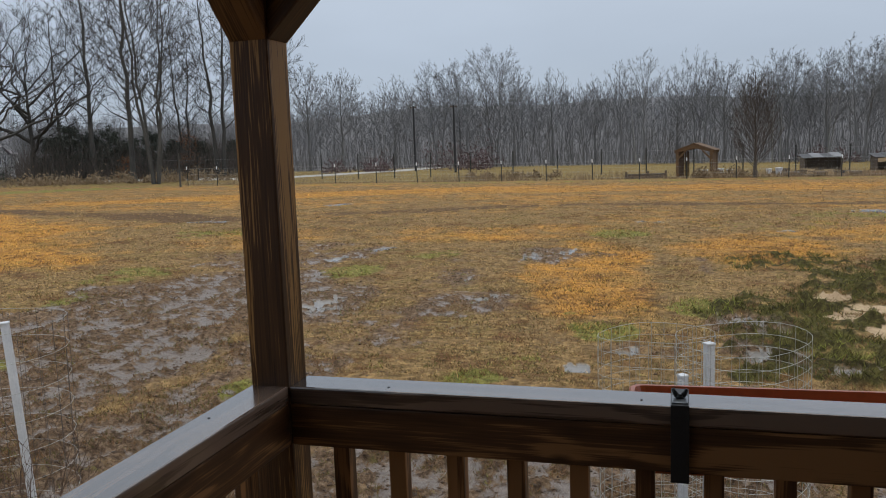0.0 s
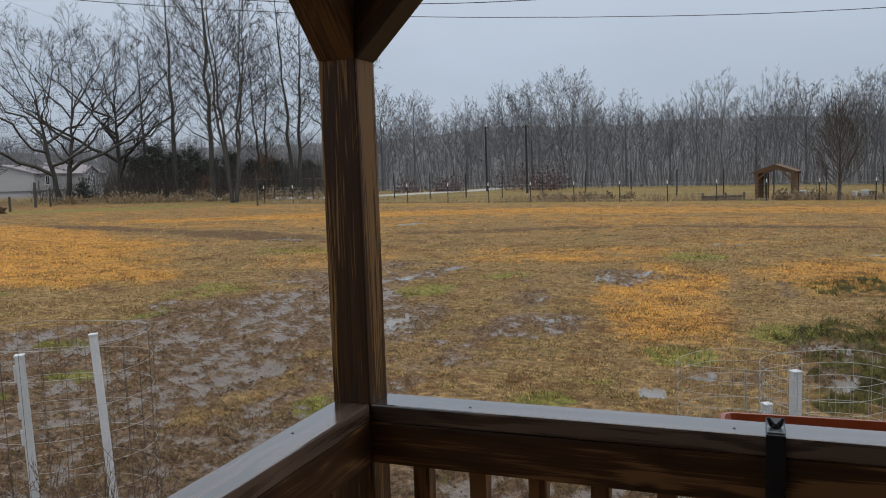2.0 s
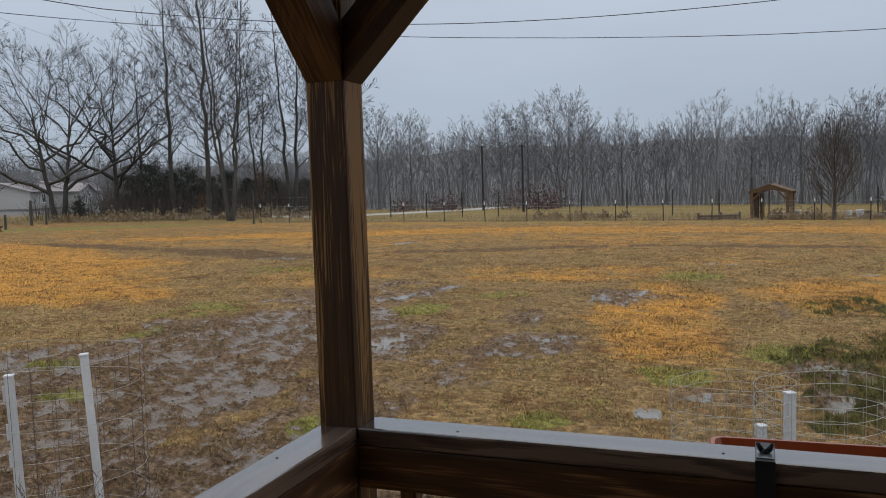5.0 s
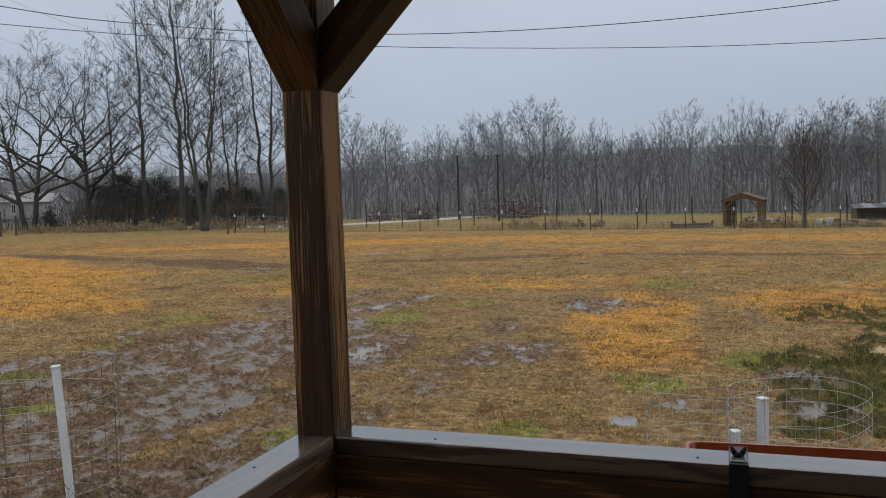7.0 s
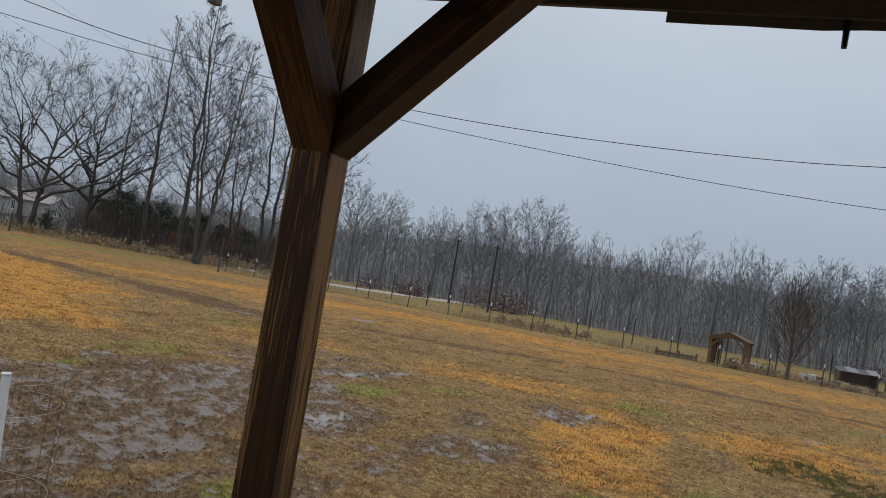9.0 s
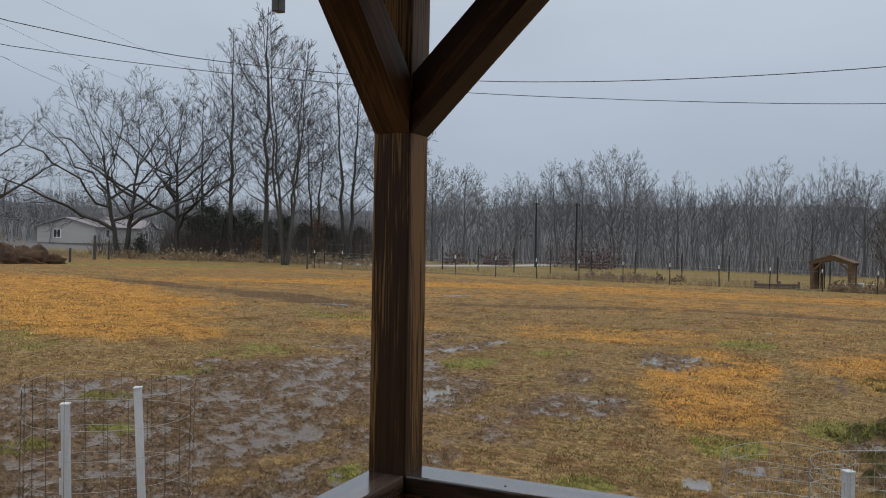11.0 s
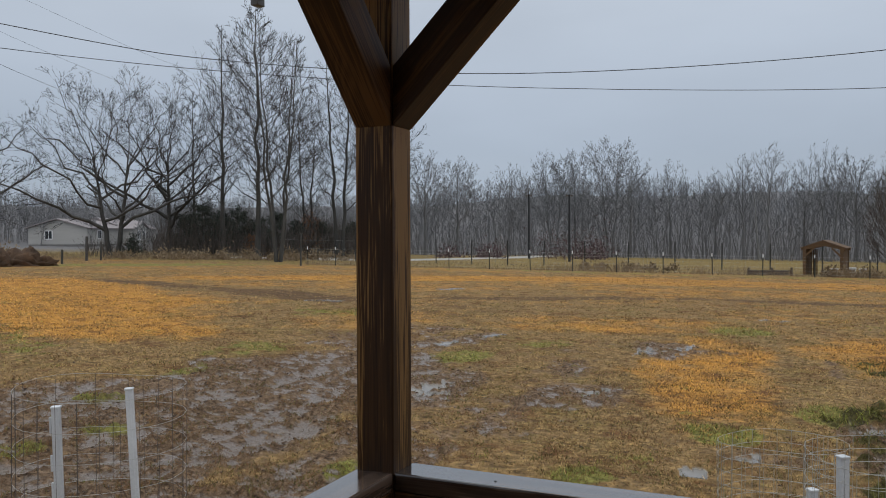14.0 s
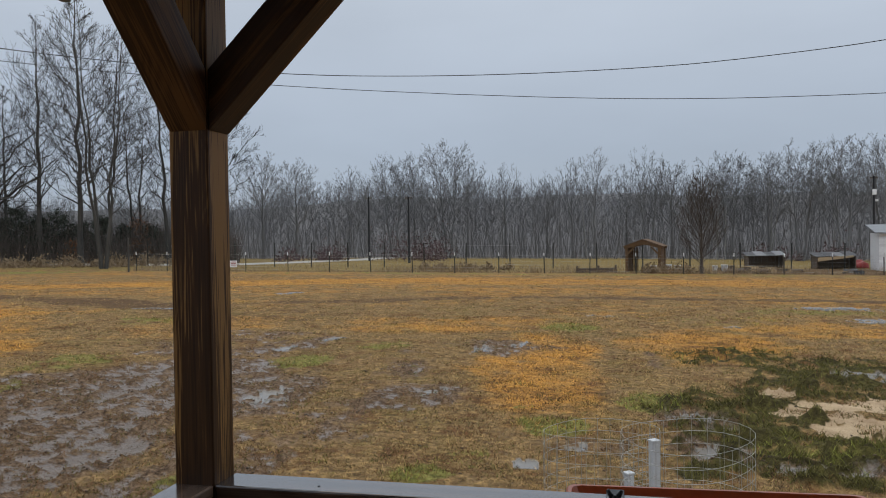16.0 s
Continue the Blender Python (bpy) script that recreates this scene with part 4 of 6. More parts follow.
# ---- garden posts and wire cages below the porch ----
def garden_post(x, y, top, insulators=False, lean=0.0):
    z = float(land(x, y))
    p = tagged(empty("garden_post", x, y, z - 0.05), "white plastic garden post standing in wet ground", "post", "white garden posts")
    p.matrix_basis = Matrix.Translation((x, y, z - 0.05)) @ Matrix.Rotation(radians(lean), 4, Vector((x - CX, y - CY, 0)).normalized()) @ pose(0, 0, 0, 0, 0, 35)
    h = top - z + 0.05
    bm = bmesh.new()
    box(bm, -0.021, 0.021, -0.021, 0.021, 0, h, 0.003)
    box(bm, -0.007, 0.007, -0.024, -0.0205, 0, h - 0.01, 0.001)
    part("shaft", bm, WHITE_PVC, p)
    part("cap", boxed(-0.025, 0.025, -0.025, 0.025, h - 0.002, h + 0.010, 0.004), WHITE_PVC, p)
    if insulators:
        first = None
        for dz in (0.09, 0.30, 0.45):
            m = Matrix.Translation((-0.028, -0.012, h - dz))
            first = part("insulator", boxed(-0.006, 0.006, -0.008, 0.008, -0.045, 0.045, 0.003), WHITE_PVC, p, "", m) if first is None else again(first, m)
    return p


def at_eye(az, d, el):
    """The place d metres off at a bearing and elevation from the porch's eye height."""
    return CX + d * math.sin(radians(az)), CY + d * math.cos(radians(az)), 1.51 + d * math.tan(radians(el))


def wire_cage(az, d, radius, top, rows, seed, hoop_r=0.0020, stay_r=0.0013, stay_mat=None):
    x, y, _ = at_eye(az, d, 0)
    z = float(land(x, y)) + 0.01
    cage = tagged(empty("wire_cage", x, y, z), "bent galvanised wire mesh ring standing on the ground", "wire cage", "wire garden cages")
    rng = random.Random(seed)
    n = 26
    h = top - z
    ph = [rng.uniform(0, 6.28) for _ in range(6)]

    def at(k, t):
        a = 2 * math.pi * k / n
        r = radius * (1 + 0.05 * math.sin(2 * a + ph[0]) + 0.04 * math.sin(3 * a + ph[1]) * (0.5 + t))
        return r * math.cos(a), r * math.sin(a), h * t + 0.012 * math.sin(a + ph[2]) * t + 0.005 * math.sin(3 * a + ph[3] + 4 * t)

    for j in range(rows + 1):
        pipe("hoop", [at(k, j / rows) for k in range(n)], hoop_r, WIRE, cage, "", 4, True)
    for k in range(n):
        pipe("stay", [at(k, j / rows) for j in range(rows + 1)], stay_r, stay_mat or WIRE, cage, "", 4)
    return cage


garden_post(*at_eye(-44.84, 5.1, -10.0)[:2], at_eye(0, 5.1, -10.0)[2] - 0.01, lean=-2.6)
garden_post(*at_eye(-49.56, 4.9, -10.81)[:2], at_eye(0, 4.9, -10.81)[2] - 0.01, True, lean=-1.4)
garden_post(*at_eye(2.15, 4.3, -13.98)[:2], at_eye(0, 4.3, -13.98)[2] - 0.01)
garden_post(*at_eye(0.39, 4.5, -16.17)[:2], at_eye(0, 4.5, -16.17)[2] - 0.01)
wire_cage(-47.5, 5.15, 0.46, 0.62, 8, 1, 0.0011, 0.0016, RUSTY_WIRE)
wire_cage(4.4, 4.35, 0.34, 0.46, 18, 2, 0.0014, 0.0010)
wire_cage(-1.4, 4.4, 0.29, 0.46, 18, 3, 0.0012, 0.0011)

# ---- field fence and back fence ----


def on_fence(az, dist=FENCE_D):
    d = dist / math.cos(radians(az) - FN)
    return spot(az, d)


def build_fence(name, label, bearings, dist, high, tipped, wires, seed):
    rng = random.Random(seed)
    pts = [on_fence(a, dist) for a in bearings]
    f = tagged(empty(name, *pts[0]), label, "fence")
    ox, oy, oz = pts[0]
    shaft = tip = None
    tops = []
    for x, y, z in pts:
        h = high * rng.uniform(0.94, 1.06)
        lean = rng.uniform(-2.5, 2.5)
        m = pose(x - ox, y - oy, z - oz - 0.1, lean, rng.uniform(-1.5, 1.5), rng.uniform(-20, 20))
        if shaft is None:
            bm = bmesh.new()
            w = 0.032 if tipped else 0.05
            box(bm, -w, w, -0.004, 0.004, 0, high + 0.1)
            box(bm, -0.004, 0.004, -0.03, 0.004, 0, high + 0.1)
            for k in range(8):
                box(bm, -0.008, 0.008, 0.002, 0.012, 0.3 + k * 0.13, 0.33 + k * 0.13)
            shaft = part("post", bm, POST_STEEL, f, "", m)
        else:
            again(shaft, m, f)
        if tipped:
            cap = m @ Matrix.Translation((0, 0, high - 0.12))
            if tip is None:
                tip = part("post_tip", boxed(-0.03, 0.03, -0.032, 0.01, 0, 0.225, 0.004), WHITE_PAINT, f, "white painted tip", cap)
            else:
                again(tip, cap, f)
        tops.append((x - ox, y - oy, z - oz, h))
    segs = []
    for a, b in zip(tops, tops[1:]):
        for k in range(wires):
            t = 0.12 + 0.85 * k / max(1, wires - 1)
            segs.append((a[0], a[1], a[2] + high * t * 0.92, b[0], b[1], b[2] + high * t * 0.92, 0.0028, 0.0028))
        for k in range(1, 12):
            u = k / 12
            x, y, z = (a[0] + (b[0] - a[0]) * u, a[1] + (b[1] - a[1]) * u, a[2] + (b[2] - a[2]) * u)
            segs.append((x, y, z + 0.1 * high, x, y, z + 0.89 * high, 0.0018, 0.0018))
    if wires:
        tubes("wire_mesh", segs, WIRE, f, "thin woven field wire", 3)
    return f


build_fence("field_fence", "field fence of steel posts with white tips and woven wire", (-33.6, -31.7, -29.4, -26.58, -23.73, -20.9, -18.02, -15.08, -12.09, -8.99, -5.79, -2.67, 0.46, 3.59, 6.79, 9.87, 12.72, 15.6, 18.5, 21.4, 24.3), FENCE_D, 1.38, True, 6, 1)
build_fence("back_fence", "tall dark back fence of steel posts and wire", (-36.0, -32.9, -30.3, -27.3, -24.64, -22.14, -19.60, -17.07, -14.24, -11.3, -8.2, -5.2, -2.2, 0.9, 4.0, 7.2, 10.3, 13.4, 16.6, 19.8), 64.0, 2.0, False, 3, 2)

# ---- trees ----


def grow(segs, rng, p, d, length, r, level, cfg):
    """Adds a limb and all that grows from it to segs: rows of two ends, two radii and the level."""
    n = cfg["steps"][level]
    step = length / n
    taper = cfg["taper"][min(level, 1)]
    turn = rng.uniform(0, 6.28)
    ra = r
    for i in range(n):
        t = (i + 1) / n
        rb = max(cfg["thin"], r * (1 - taper * t))
        w = cfg["wobble"][level]
        d = [d[0] + rng.gauss(0, w), d[1] + rng.gauss(0, w), d[2] + rng.gauss(0, w * 0.6) + cfg["lift"][level]]
        k = 1 / math.sqrt(d[0] ** 2 + d[1] ** 2 + d[2] ** 2)
        d = [d[0] * k, d[1] * k, d[2] * k]
        q = (p[0] + d[0] * step, p[1] + d[1] * step, p[2] + d[2] * step)
        segs.append((*p, *q, ra, rb, level))
        if level < cfg["levels"] and t >= cfg["bare"][level]:
            count = cfg["kids"][level]
            count = int(count) + (1 if rng.random() < count - int(count) else 0)
            for _ in range(count):
                turn += 2.4 + rng.uniform(-0.5, 0.5)
                ang = radians(cfg["angle"][level] * rng.uniform(0.7, 1.25))
                # two directions square to d
                ux, uy, uz = (-d[1], d[0], 0.0) if abs(d[2]) < 0.98 else (1.0, 0.0, 0.0)
                m = 1 / math.sqrt(ux * ux + uy * uy + uz * uz)
                ux, uy, uz = ux * m, uy * m, uz * m
                vx, vy, vz = d[1] * uz - d[2] * uy, d[2] * ux - d[0] * uz, d[0] * uy - d[1] * ux
                ca, sa, ct, st = math.cos(ang), math.sin(ang), math.cos(turn), math.sin(turn)
                e = [d[0] * ca + sa * (ux * ct + vx * st), d[1] * ca + sa * (uy * ct + vy * st), d[2] * ca + sa * (uz * ct + vz * st)]
                shape = 1 - cfg["cone"][level] * t
                grow(segs, rng, q, e, length * cfg["ratio"][level] * shape * rng.uniform(0.75, 1.2), max(cfg["thin"], rb * cfg["slim"]), level + 1, cfg)
        p, ra = q, rb


def spray(segs, rng, p, d, length, r, depth, kids, lift, level):
    """A branch and its twigs, to that depth."""
    n = 4 if depth else 2
    d = Vector(d).normalized()
    p = Vector(p)
    for i in range(n):
        d = (d + Vector((rng.gauss(0, 0.08), rng.gauss(0, 0.08), rng.gauss(0, 0.06) + lift))).normalized()
        q = p + d * (length / n)
        ra, rb = r * (1 - 0.75 * i / n), r * (1 - 0.75 * (i + 1) / n)
        segs.append((*p, *q, ra, rb, level))
        if depth and i:
            for _ in range(int(kids + rng.random())):
                side = Vector((rng.gauss(0, 1), rng.gauss(0, 1), rng.gauss(0, 0.7)))
                side = (side - d * side.dot(d)).normalized()
                spray(segs, rng, q, d + side * rng.uniform(0.5, 1.0), length * rng.uniform(0.35, 0.62) * (1.15 - 0.4 * i / n), rb * 0.8, depth - 1, kids, lift, level + 1)
        p = q


def crooked(a, b, bow, n, wander, rng):
    """Points along a limb that bends from a to b: with a small bow it climbs first, with a large one it reaches out first."""
    d = b - a
    mid = a + Vector((d.x * bow, d.y * bow, d.z * (1 - bow)))
    out = []
    for i in range(n + 1):
        t = i / n
        q = a * (1 - t) ** 2 + mid * 2 * t * (1 - t) + b * t * t
        w = wander * d.length * math.sin(math.pi * t)
        out.append(q + Vector((rng.gauss(0, w), rng.gauss(0, w), rng.gauss(0, w))))
    return out


# how the kinds of tree grow: top: where the leader ends; base: where the limbs begin; form: dome or spire
SPREAD = dict(form="dome", top=0.6, base=0.15, limbs=15, wide=0.54, bow=0.52, subs=10, depth=2, kids=1.3, reach=0.34, lift=0.05, limb=0.85, wander=0.035, low=0.42)
OAK = dict(form="dome", top=0.72, base=0.28, limbs=20, wide=0.33, bow=0.46, subs=10, depth=2, kids=1.3, reach=0.34, lift=0.05, limb=0.46, wander=0.02, low=0.55)
POPLAR = dict(form="spire", top=1.0, base=0.24, limbs=38, wide=0.25, bow=0.60, subs=7, depth=1, kids=1.5, reach=0.46, lift=0.08, limb=0.36, wander=0.02, low=0.0)
VASE = dict(form="dome", top=0.6, base=0.38, limbs=15, wide=0.23, bow=0.42, subs=8, depth=2, kids=1.1, reach=0.30, lift=0.10, limb=0.50, wander=0.02, low=0.55)
PEAR = dict(form="dome", top=0.62, base=0.12, limbs=54, wide=0.25, bow=0.64, subs=8, depth=1, kids=1.6, reach=0.34, lift=0.14, limb=0.22, wander=0.012, low=0.36)
WOODS = dict(form="dome", top=0.76, base=0.14, limbs=13, wide=0.30, bow=0.46, subs=5, depth=1, kids=1.1, reach=0.42, lift=0.08, limb=0.32, wander=0.02, low=0.5)
WOODS_TALL = dict(form="spire", top=1.0, base=0.2, limbs=16, wide=0.2, bow=0.55, subs=5, depth=1, kids=1.2, reach=0.42, lift=0.10, limb=0.30, wander=0.02, low=0.0)


def stem(segs, rng, high, girth, kind, lean=(0.0, 0.0), foot=(0.0, 0.0), share=1.0):
    """One trunk with its limbs and twigs, added to segs: rows of two ends, two radii and the level."""
    tip = Vector((foot[0] + lean[0] * high, foot[1] + lean[1] * high, high * kind["top"]))
    line = crooked(Vector((foot[0], foot[1], -0.25)), tip, 0.55, 12, 0.006, rng)
    rad = [girth * (1 - (0.86 if kind["form"] == "dome" else 0.92) * (i / 12) ** 0.9) for i in range(13)]
    for i in range(12):
        segs.append((*line[i], *line[i + 1], rad[i], rad[i + 1], 0))
    n = max(4, int(kind["limbs"] * share))
    turn = rng.uniform(0, 6.28)
    for k in range(n):
        f = (k + rng.uniform(0.2, 0.8)) / n
        first = kind["base"] / kind["top"]
        u = first + (0.985 - first) * f
        i = min(11, int(u * 12))
        start = line[i].lerp(line[i + 1], u * 12 - i)
        r0 = max(0.02, rad[i] * kind["limb"] * rng.uniform(0.7, 1.1))
        turn += 2.4 + rng.uniform(-0.4, 0.4)
        if kind["form"] == "dome":
            phi = radians(6 + 86 * (1 - f) ** 0.75)
            w = high * kind["wide"] * math.sin(phi) * rng.uniform(0.72, 1.05)
            z = high * (kind["low"] + (1 - kind["low"]) * math.cos(phi) * rng.uniform(0.90, 1.0))
            end = Vector((foot[0] + lean[0] * high * 0.8 + w * math.cos(turn), foot[1] + lean[1] * high * 0.8 + w * math.sin(turn), max(z, start.z + 0.1 * w)))
        else:
            w = high * kind["wide"] * (1.06 - f) ** 0.8 * min(1.0, 0.55 + 1.6 * f) * rng.uniform(0.6, 1.1)
            end = start + Vector((w * math.cos(turn), w * math.sin(turn), w * rng.uniform(0.75, 1.3)))
        m = 7 if r0 > 0.05 else 5
        limb = crooked(start, end, kind["bow"], m, kind["wander"], rng)
        r1 = max(0.012, r0 * 0.22)
        ext = (end - start).length
        for j in range(m):
            ra, rb = r0 + (r1 - r0) * j / m, r0 + (r1 - r0) * (j + 1) / m
            segs.append((*limb[j], *limb[j + 1], ra, rb, 1))
        for j in range(kind["subs"]):
            t = 0.22 + 0.78 * (j + rng.random()) / kind["subs"]
            a = min(m - 1, int(t * m))
            p = limb[a].lerp(limb[a + 1], min(1.0, t * m - a))
            d = (limb[a + 1] - limb[a]).normalized()
            side = Vector((rng.gauss(0, 1), rng.gauss(0, 1), rng.gauss(0, 0.8)))
            side = (side - d * side.dot(d)).normalized()
            spray(segs, rng, p, d + side * rng.uniform(0.45, 0.95), ext * kind["reach"] * (1.15 - 0.6 * t) * rng.uniform(0.7, 1.2), max(0.014, (r0 + (r1 - r0) * t) * 0.6), kind["depth"], kind["kids"], kind["lift"], 2)


def tree(name, label, az, d, high, girth, kind, seed, bark, twig, stems=1, fan=0.0, group="", thin=0.017):
    x, y, z = spot(az, d)
    rng = random.Random(seed)
    segs = []
    for k in range(stems):
        a = radians(90 - az) + math.pi * (k + 0.5) / stems * 2 + rng.uniform(-0.3, 0.3)
        f = fan * rng.uniform(0.6, 1.1)
        g = girth / (1 + 0.3 * (stems - 1))
        stem(segs, rng, high * rng.uniform(0.86, 1.0) if k else high, g, kind, (f * math.cos(a), f * math.sin(a)), (g * math.cos(a), g * math.sin(a)) if stems > 1 else (0, 0), 1.0 if stems == 1 else 0.75)
    rows = np.array(segs)
    rows[:, :6] *= high / rows[:, 5].max()
    rows[:, 6:8] = np.maximum(rows[:, 6:8], thin)
    t = tagged(empty(name, x, y, z), label, "tree", group)
    level = rows[:, 8]
    # a flared foot
    foot = rows[level == 0][:1].copy()
    flare = np.concatenate((foot[:, :5], foot[:, 2:3] + 0.7, foot[:, 6:7] * 1.5, foot[:, 6:7]), axis=1)
    tubes("trunk", np.concatenate((rows[level == 0][:, :8], flare)), bark, t, "", 7)
    tubes("crown", rows[level == 1][:, :8], bark, t, "bare limbs", 4)
    strips("spray", rows[level >= 2][:, :8], twig, t, "fine bare twigs", seed)
    return t


ROW = "bare trees along the field"
tree("bare_tree", "wide spreading bare tree with a twin trunk beside the field", -46.2, 80, 17.6, 0.36, SPREAD, 11, BARK_NEAR, TWIG_NEAR, 2, 0.10, ROW)
tree("bare_tree", "wide spreading bare tree with low crooked limbs", -42.8, 84, 18.2, 0.32, SPREAD, 12, BARK_NEAR, TWIG_NEAR, 1, 0.06, ROW)
tree("bare_tree", "tall straight bare tree with fine upright twigs", -39.3, 82, 22.5, 0.28, POPLAR, 13, BARK_NEAR, TWIG_NEAR, 1, 0.0, ROW)
tree("bare_tree", "tall straight bare tree with fine upright twigs", -37.0, 76, 23.5, 0.28, POPLAR, 14, BARK_NEAR, TWIG_NEAR, 1, 0.0, ROW)
tree("bare_tree", "tall bare tree of several stems fanning from its base", -35.6, 68, 21.0, 0.30, POPLAR, 15, BARK_NEAR, TWIG_NEAR, 4, 0.13, ROW)
tree("bare_tree", "tall straight bare tree with fine upright twigs", -31.4, 76, 19.5, 0.28, POPLAR, 16, BARK_NEAR, TWIG_NEAR, 2, 0.06, ROW)
tree("bare_tree", "tall bare tree behind the porch post", -28.6, 80, 16.5, 0.30, OAK, 17, BARK_NEAR, TWIG_NEAR, 1, 0.0, ROW)
tree("bare_tree", "spreading bare tree at the edge of the field", -55.2, 72, 13.5, 0.30, SPREAD, 18, BARK_NEAR, TWIG_NEAR, 1, 0.05, ROW)
tree("bare_tree", "slim bare tree among the row", -41.2, 88, 17.0, 0.22, POPLAR, 19, BARK_NEAR, TWIG_NEAR, 1, 0.0, ROW)
tree("bare_tree", "slim bare tree among the row", -33.6, 84, 16.0, 0.22, POPLAR, 20, BARK_NEAR, TWIG_NEAR, 2, 0.06, ROW)
tree("pear_tree", "upright oval bare tree behind the field fence", 4.75, 56, 7.3, 0.15, PEAR, 21, TWIG_PEAR, TWIG_PEAR, 1, 0.0, "", 0.010)
EDGE = "tall trees at the edge of the woods"
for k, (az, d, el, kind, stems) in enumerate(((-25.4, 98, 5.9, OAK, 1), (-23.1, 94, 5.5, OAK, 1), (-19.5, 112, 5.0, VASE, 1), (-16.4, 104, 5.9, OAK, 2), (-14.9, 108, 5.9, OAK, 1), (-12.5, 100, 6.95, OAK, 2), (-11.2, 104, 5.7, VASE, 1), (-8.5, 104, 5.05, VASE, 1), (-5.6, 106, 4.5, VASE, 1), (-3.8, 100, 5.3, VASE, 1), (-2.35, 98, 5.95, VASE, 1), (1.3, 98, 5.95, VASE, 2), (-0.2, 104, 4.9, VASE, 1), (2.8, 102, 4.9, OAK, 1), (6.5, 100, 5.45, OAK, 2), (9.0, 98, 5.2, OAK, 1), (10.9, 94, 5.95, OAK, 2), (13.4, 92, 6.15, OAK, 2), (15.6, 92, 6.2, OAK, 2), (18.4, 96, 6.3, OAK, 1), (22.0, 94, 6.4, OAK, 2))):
    tree("edge_tree", "tall bare tree, painted haze grey, standing out of the woods", az, d, d * math.tan(radians(el)) + 1.51 - spot(az, d)[2], 0.24, kind, 40 + k, BARK_FAR, TWIG_EDGE, stems, 0.07, EDGE, 0.0125)


def build_woods():
    """The mass of the far woods, too many trees to count."""
    rng = random.Random(77)
    kinds = []
    for k in range(12):
        segs = []
        stem(segs, rng, 10.0, 0.085, WOODS_TALL if k % 3 == 2 else WOODS, (rng.uniform(-0.13, 0.13), rng.uniform(-0.13, 0.13)))
        kinds.append(np.array(segs))
    # haze is painted by paler bark and twigs in each further band
    bands = ((200, 97, 112, 2.2, 3.8, BARK_FAR, TWIG_EDGE, "bare winter woods beyond the field, painted haze grey"),
             (220, 112, 145, 2.8, 4.1, BARK_FAR, TWIG_FAR, "bare woods further in, painted haze grey"),
             (200, 145, 205, 3.2, 4.3, BARK_HAZE, TWIG_HAZE, "bare woods on the rise behind, painted palest for haze"))
    for count, near, far, lo, hi, bark, twig, label in bands:
        stems, twigs = [], []
        for i in range(count):
            az = -64 + 96 * (i + rng.random()) / count
            d = rng.uniform(near, far)
            el = rng.uniform(lo, hi)
            if az < -26:
                d, el = max(d, 112 + rng.uniform(0, 20)), el * 0.72
            x, y, z = spot(az, d)
            high = max(3.5, d * math.tan(radians(el)) + 1.51 - z)
            s = kinds[rng.randrange(len(kinds))].copy()
            k = high / 10.0
            a = rng.uniform(0, 6.28)
            c, n = math.cos(a) * k, math.sin(a) * k
            for o in (0, 3):
                px, py = s[:, o] * c - s[:, o + 1] * n + x, s[:, o] * n + s[:, o + 1] * c + y
                s[:, o], s[:, o + 1], s[:, o + 2] = px, py, s[:, o + 2] * k + z
            s[:, 6:8] = np.maximum(s[:, 6:8], 0.023)
            stems.append(s[s[:, 8] < 2][:, :8])
            twigs.append(s[s[:, 8] >= 2][:, :8])
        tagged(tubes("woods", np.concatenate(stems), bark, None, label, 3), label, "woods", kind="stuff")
        tagged(strips("far_woods", np.concatenate(twigs), twig), "fine twigs of the far woods, painted haze grey", "woods", kind="stuff")


build_woods()


def scatter_stuff(name, label, category, bands, material, size, seed, up=0.9):
    """Low growth in bands: rows of bearing from and to, distance from and to, height, clump count, flakes a clump."""
    rng = np.random.default_rng(seed)
    pts = []
    for a0, a1, d0, d1, high, clumps, each in bands:
        for _ in range(clumps):
            az, d = rng.uniform(a0, a1), rng.uniform(d0, d1)
            x, y, z = spot(az, d)
            h = high * rng.uniform(0.4, 1.15)
            w = h * rng.uniform(0.35, 0.8)
            p = rng.normal(size=(each, 3)) * np.array([w, w, 0]) * 0.6
            p[:, 2] = np.abs(rng.normal(size=each)) * h * 0.45
            pts.append(p + np.array([x, y, z]))
    return tagged(flakes(name, np.concatenate(pts), size, material, None, label, up, rng), label, category, kind="stuff")




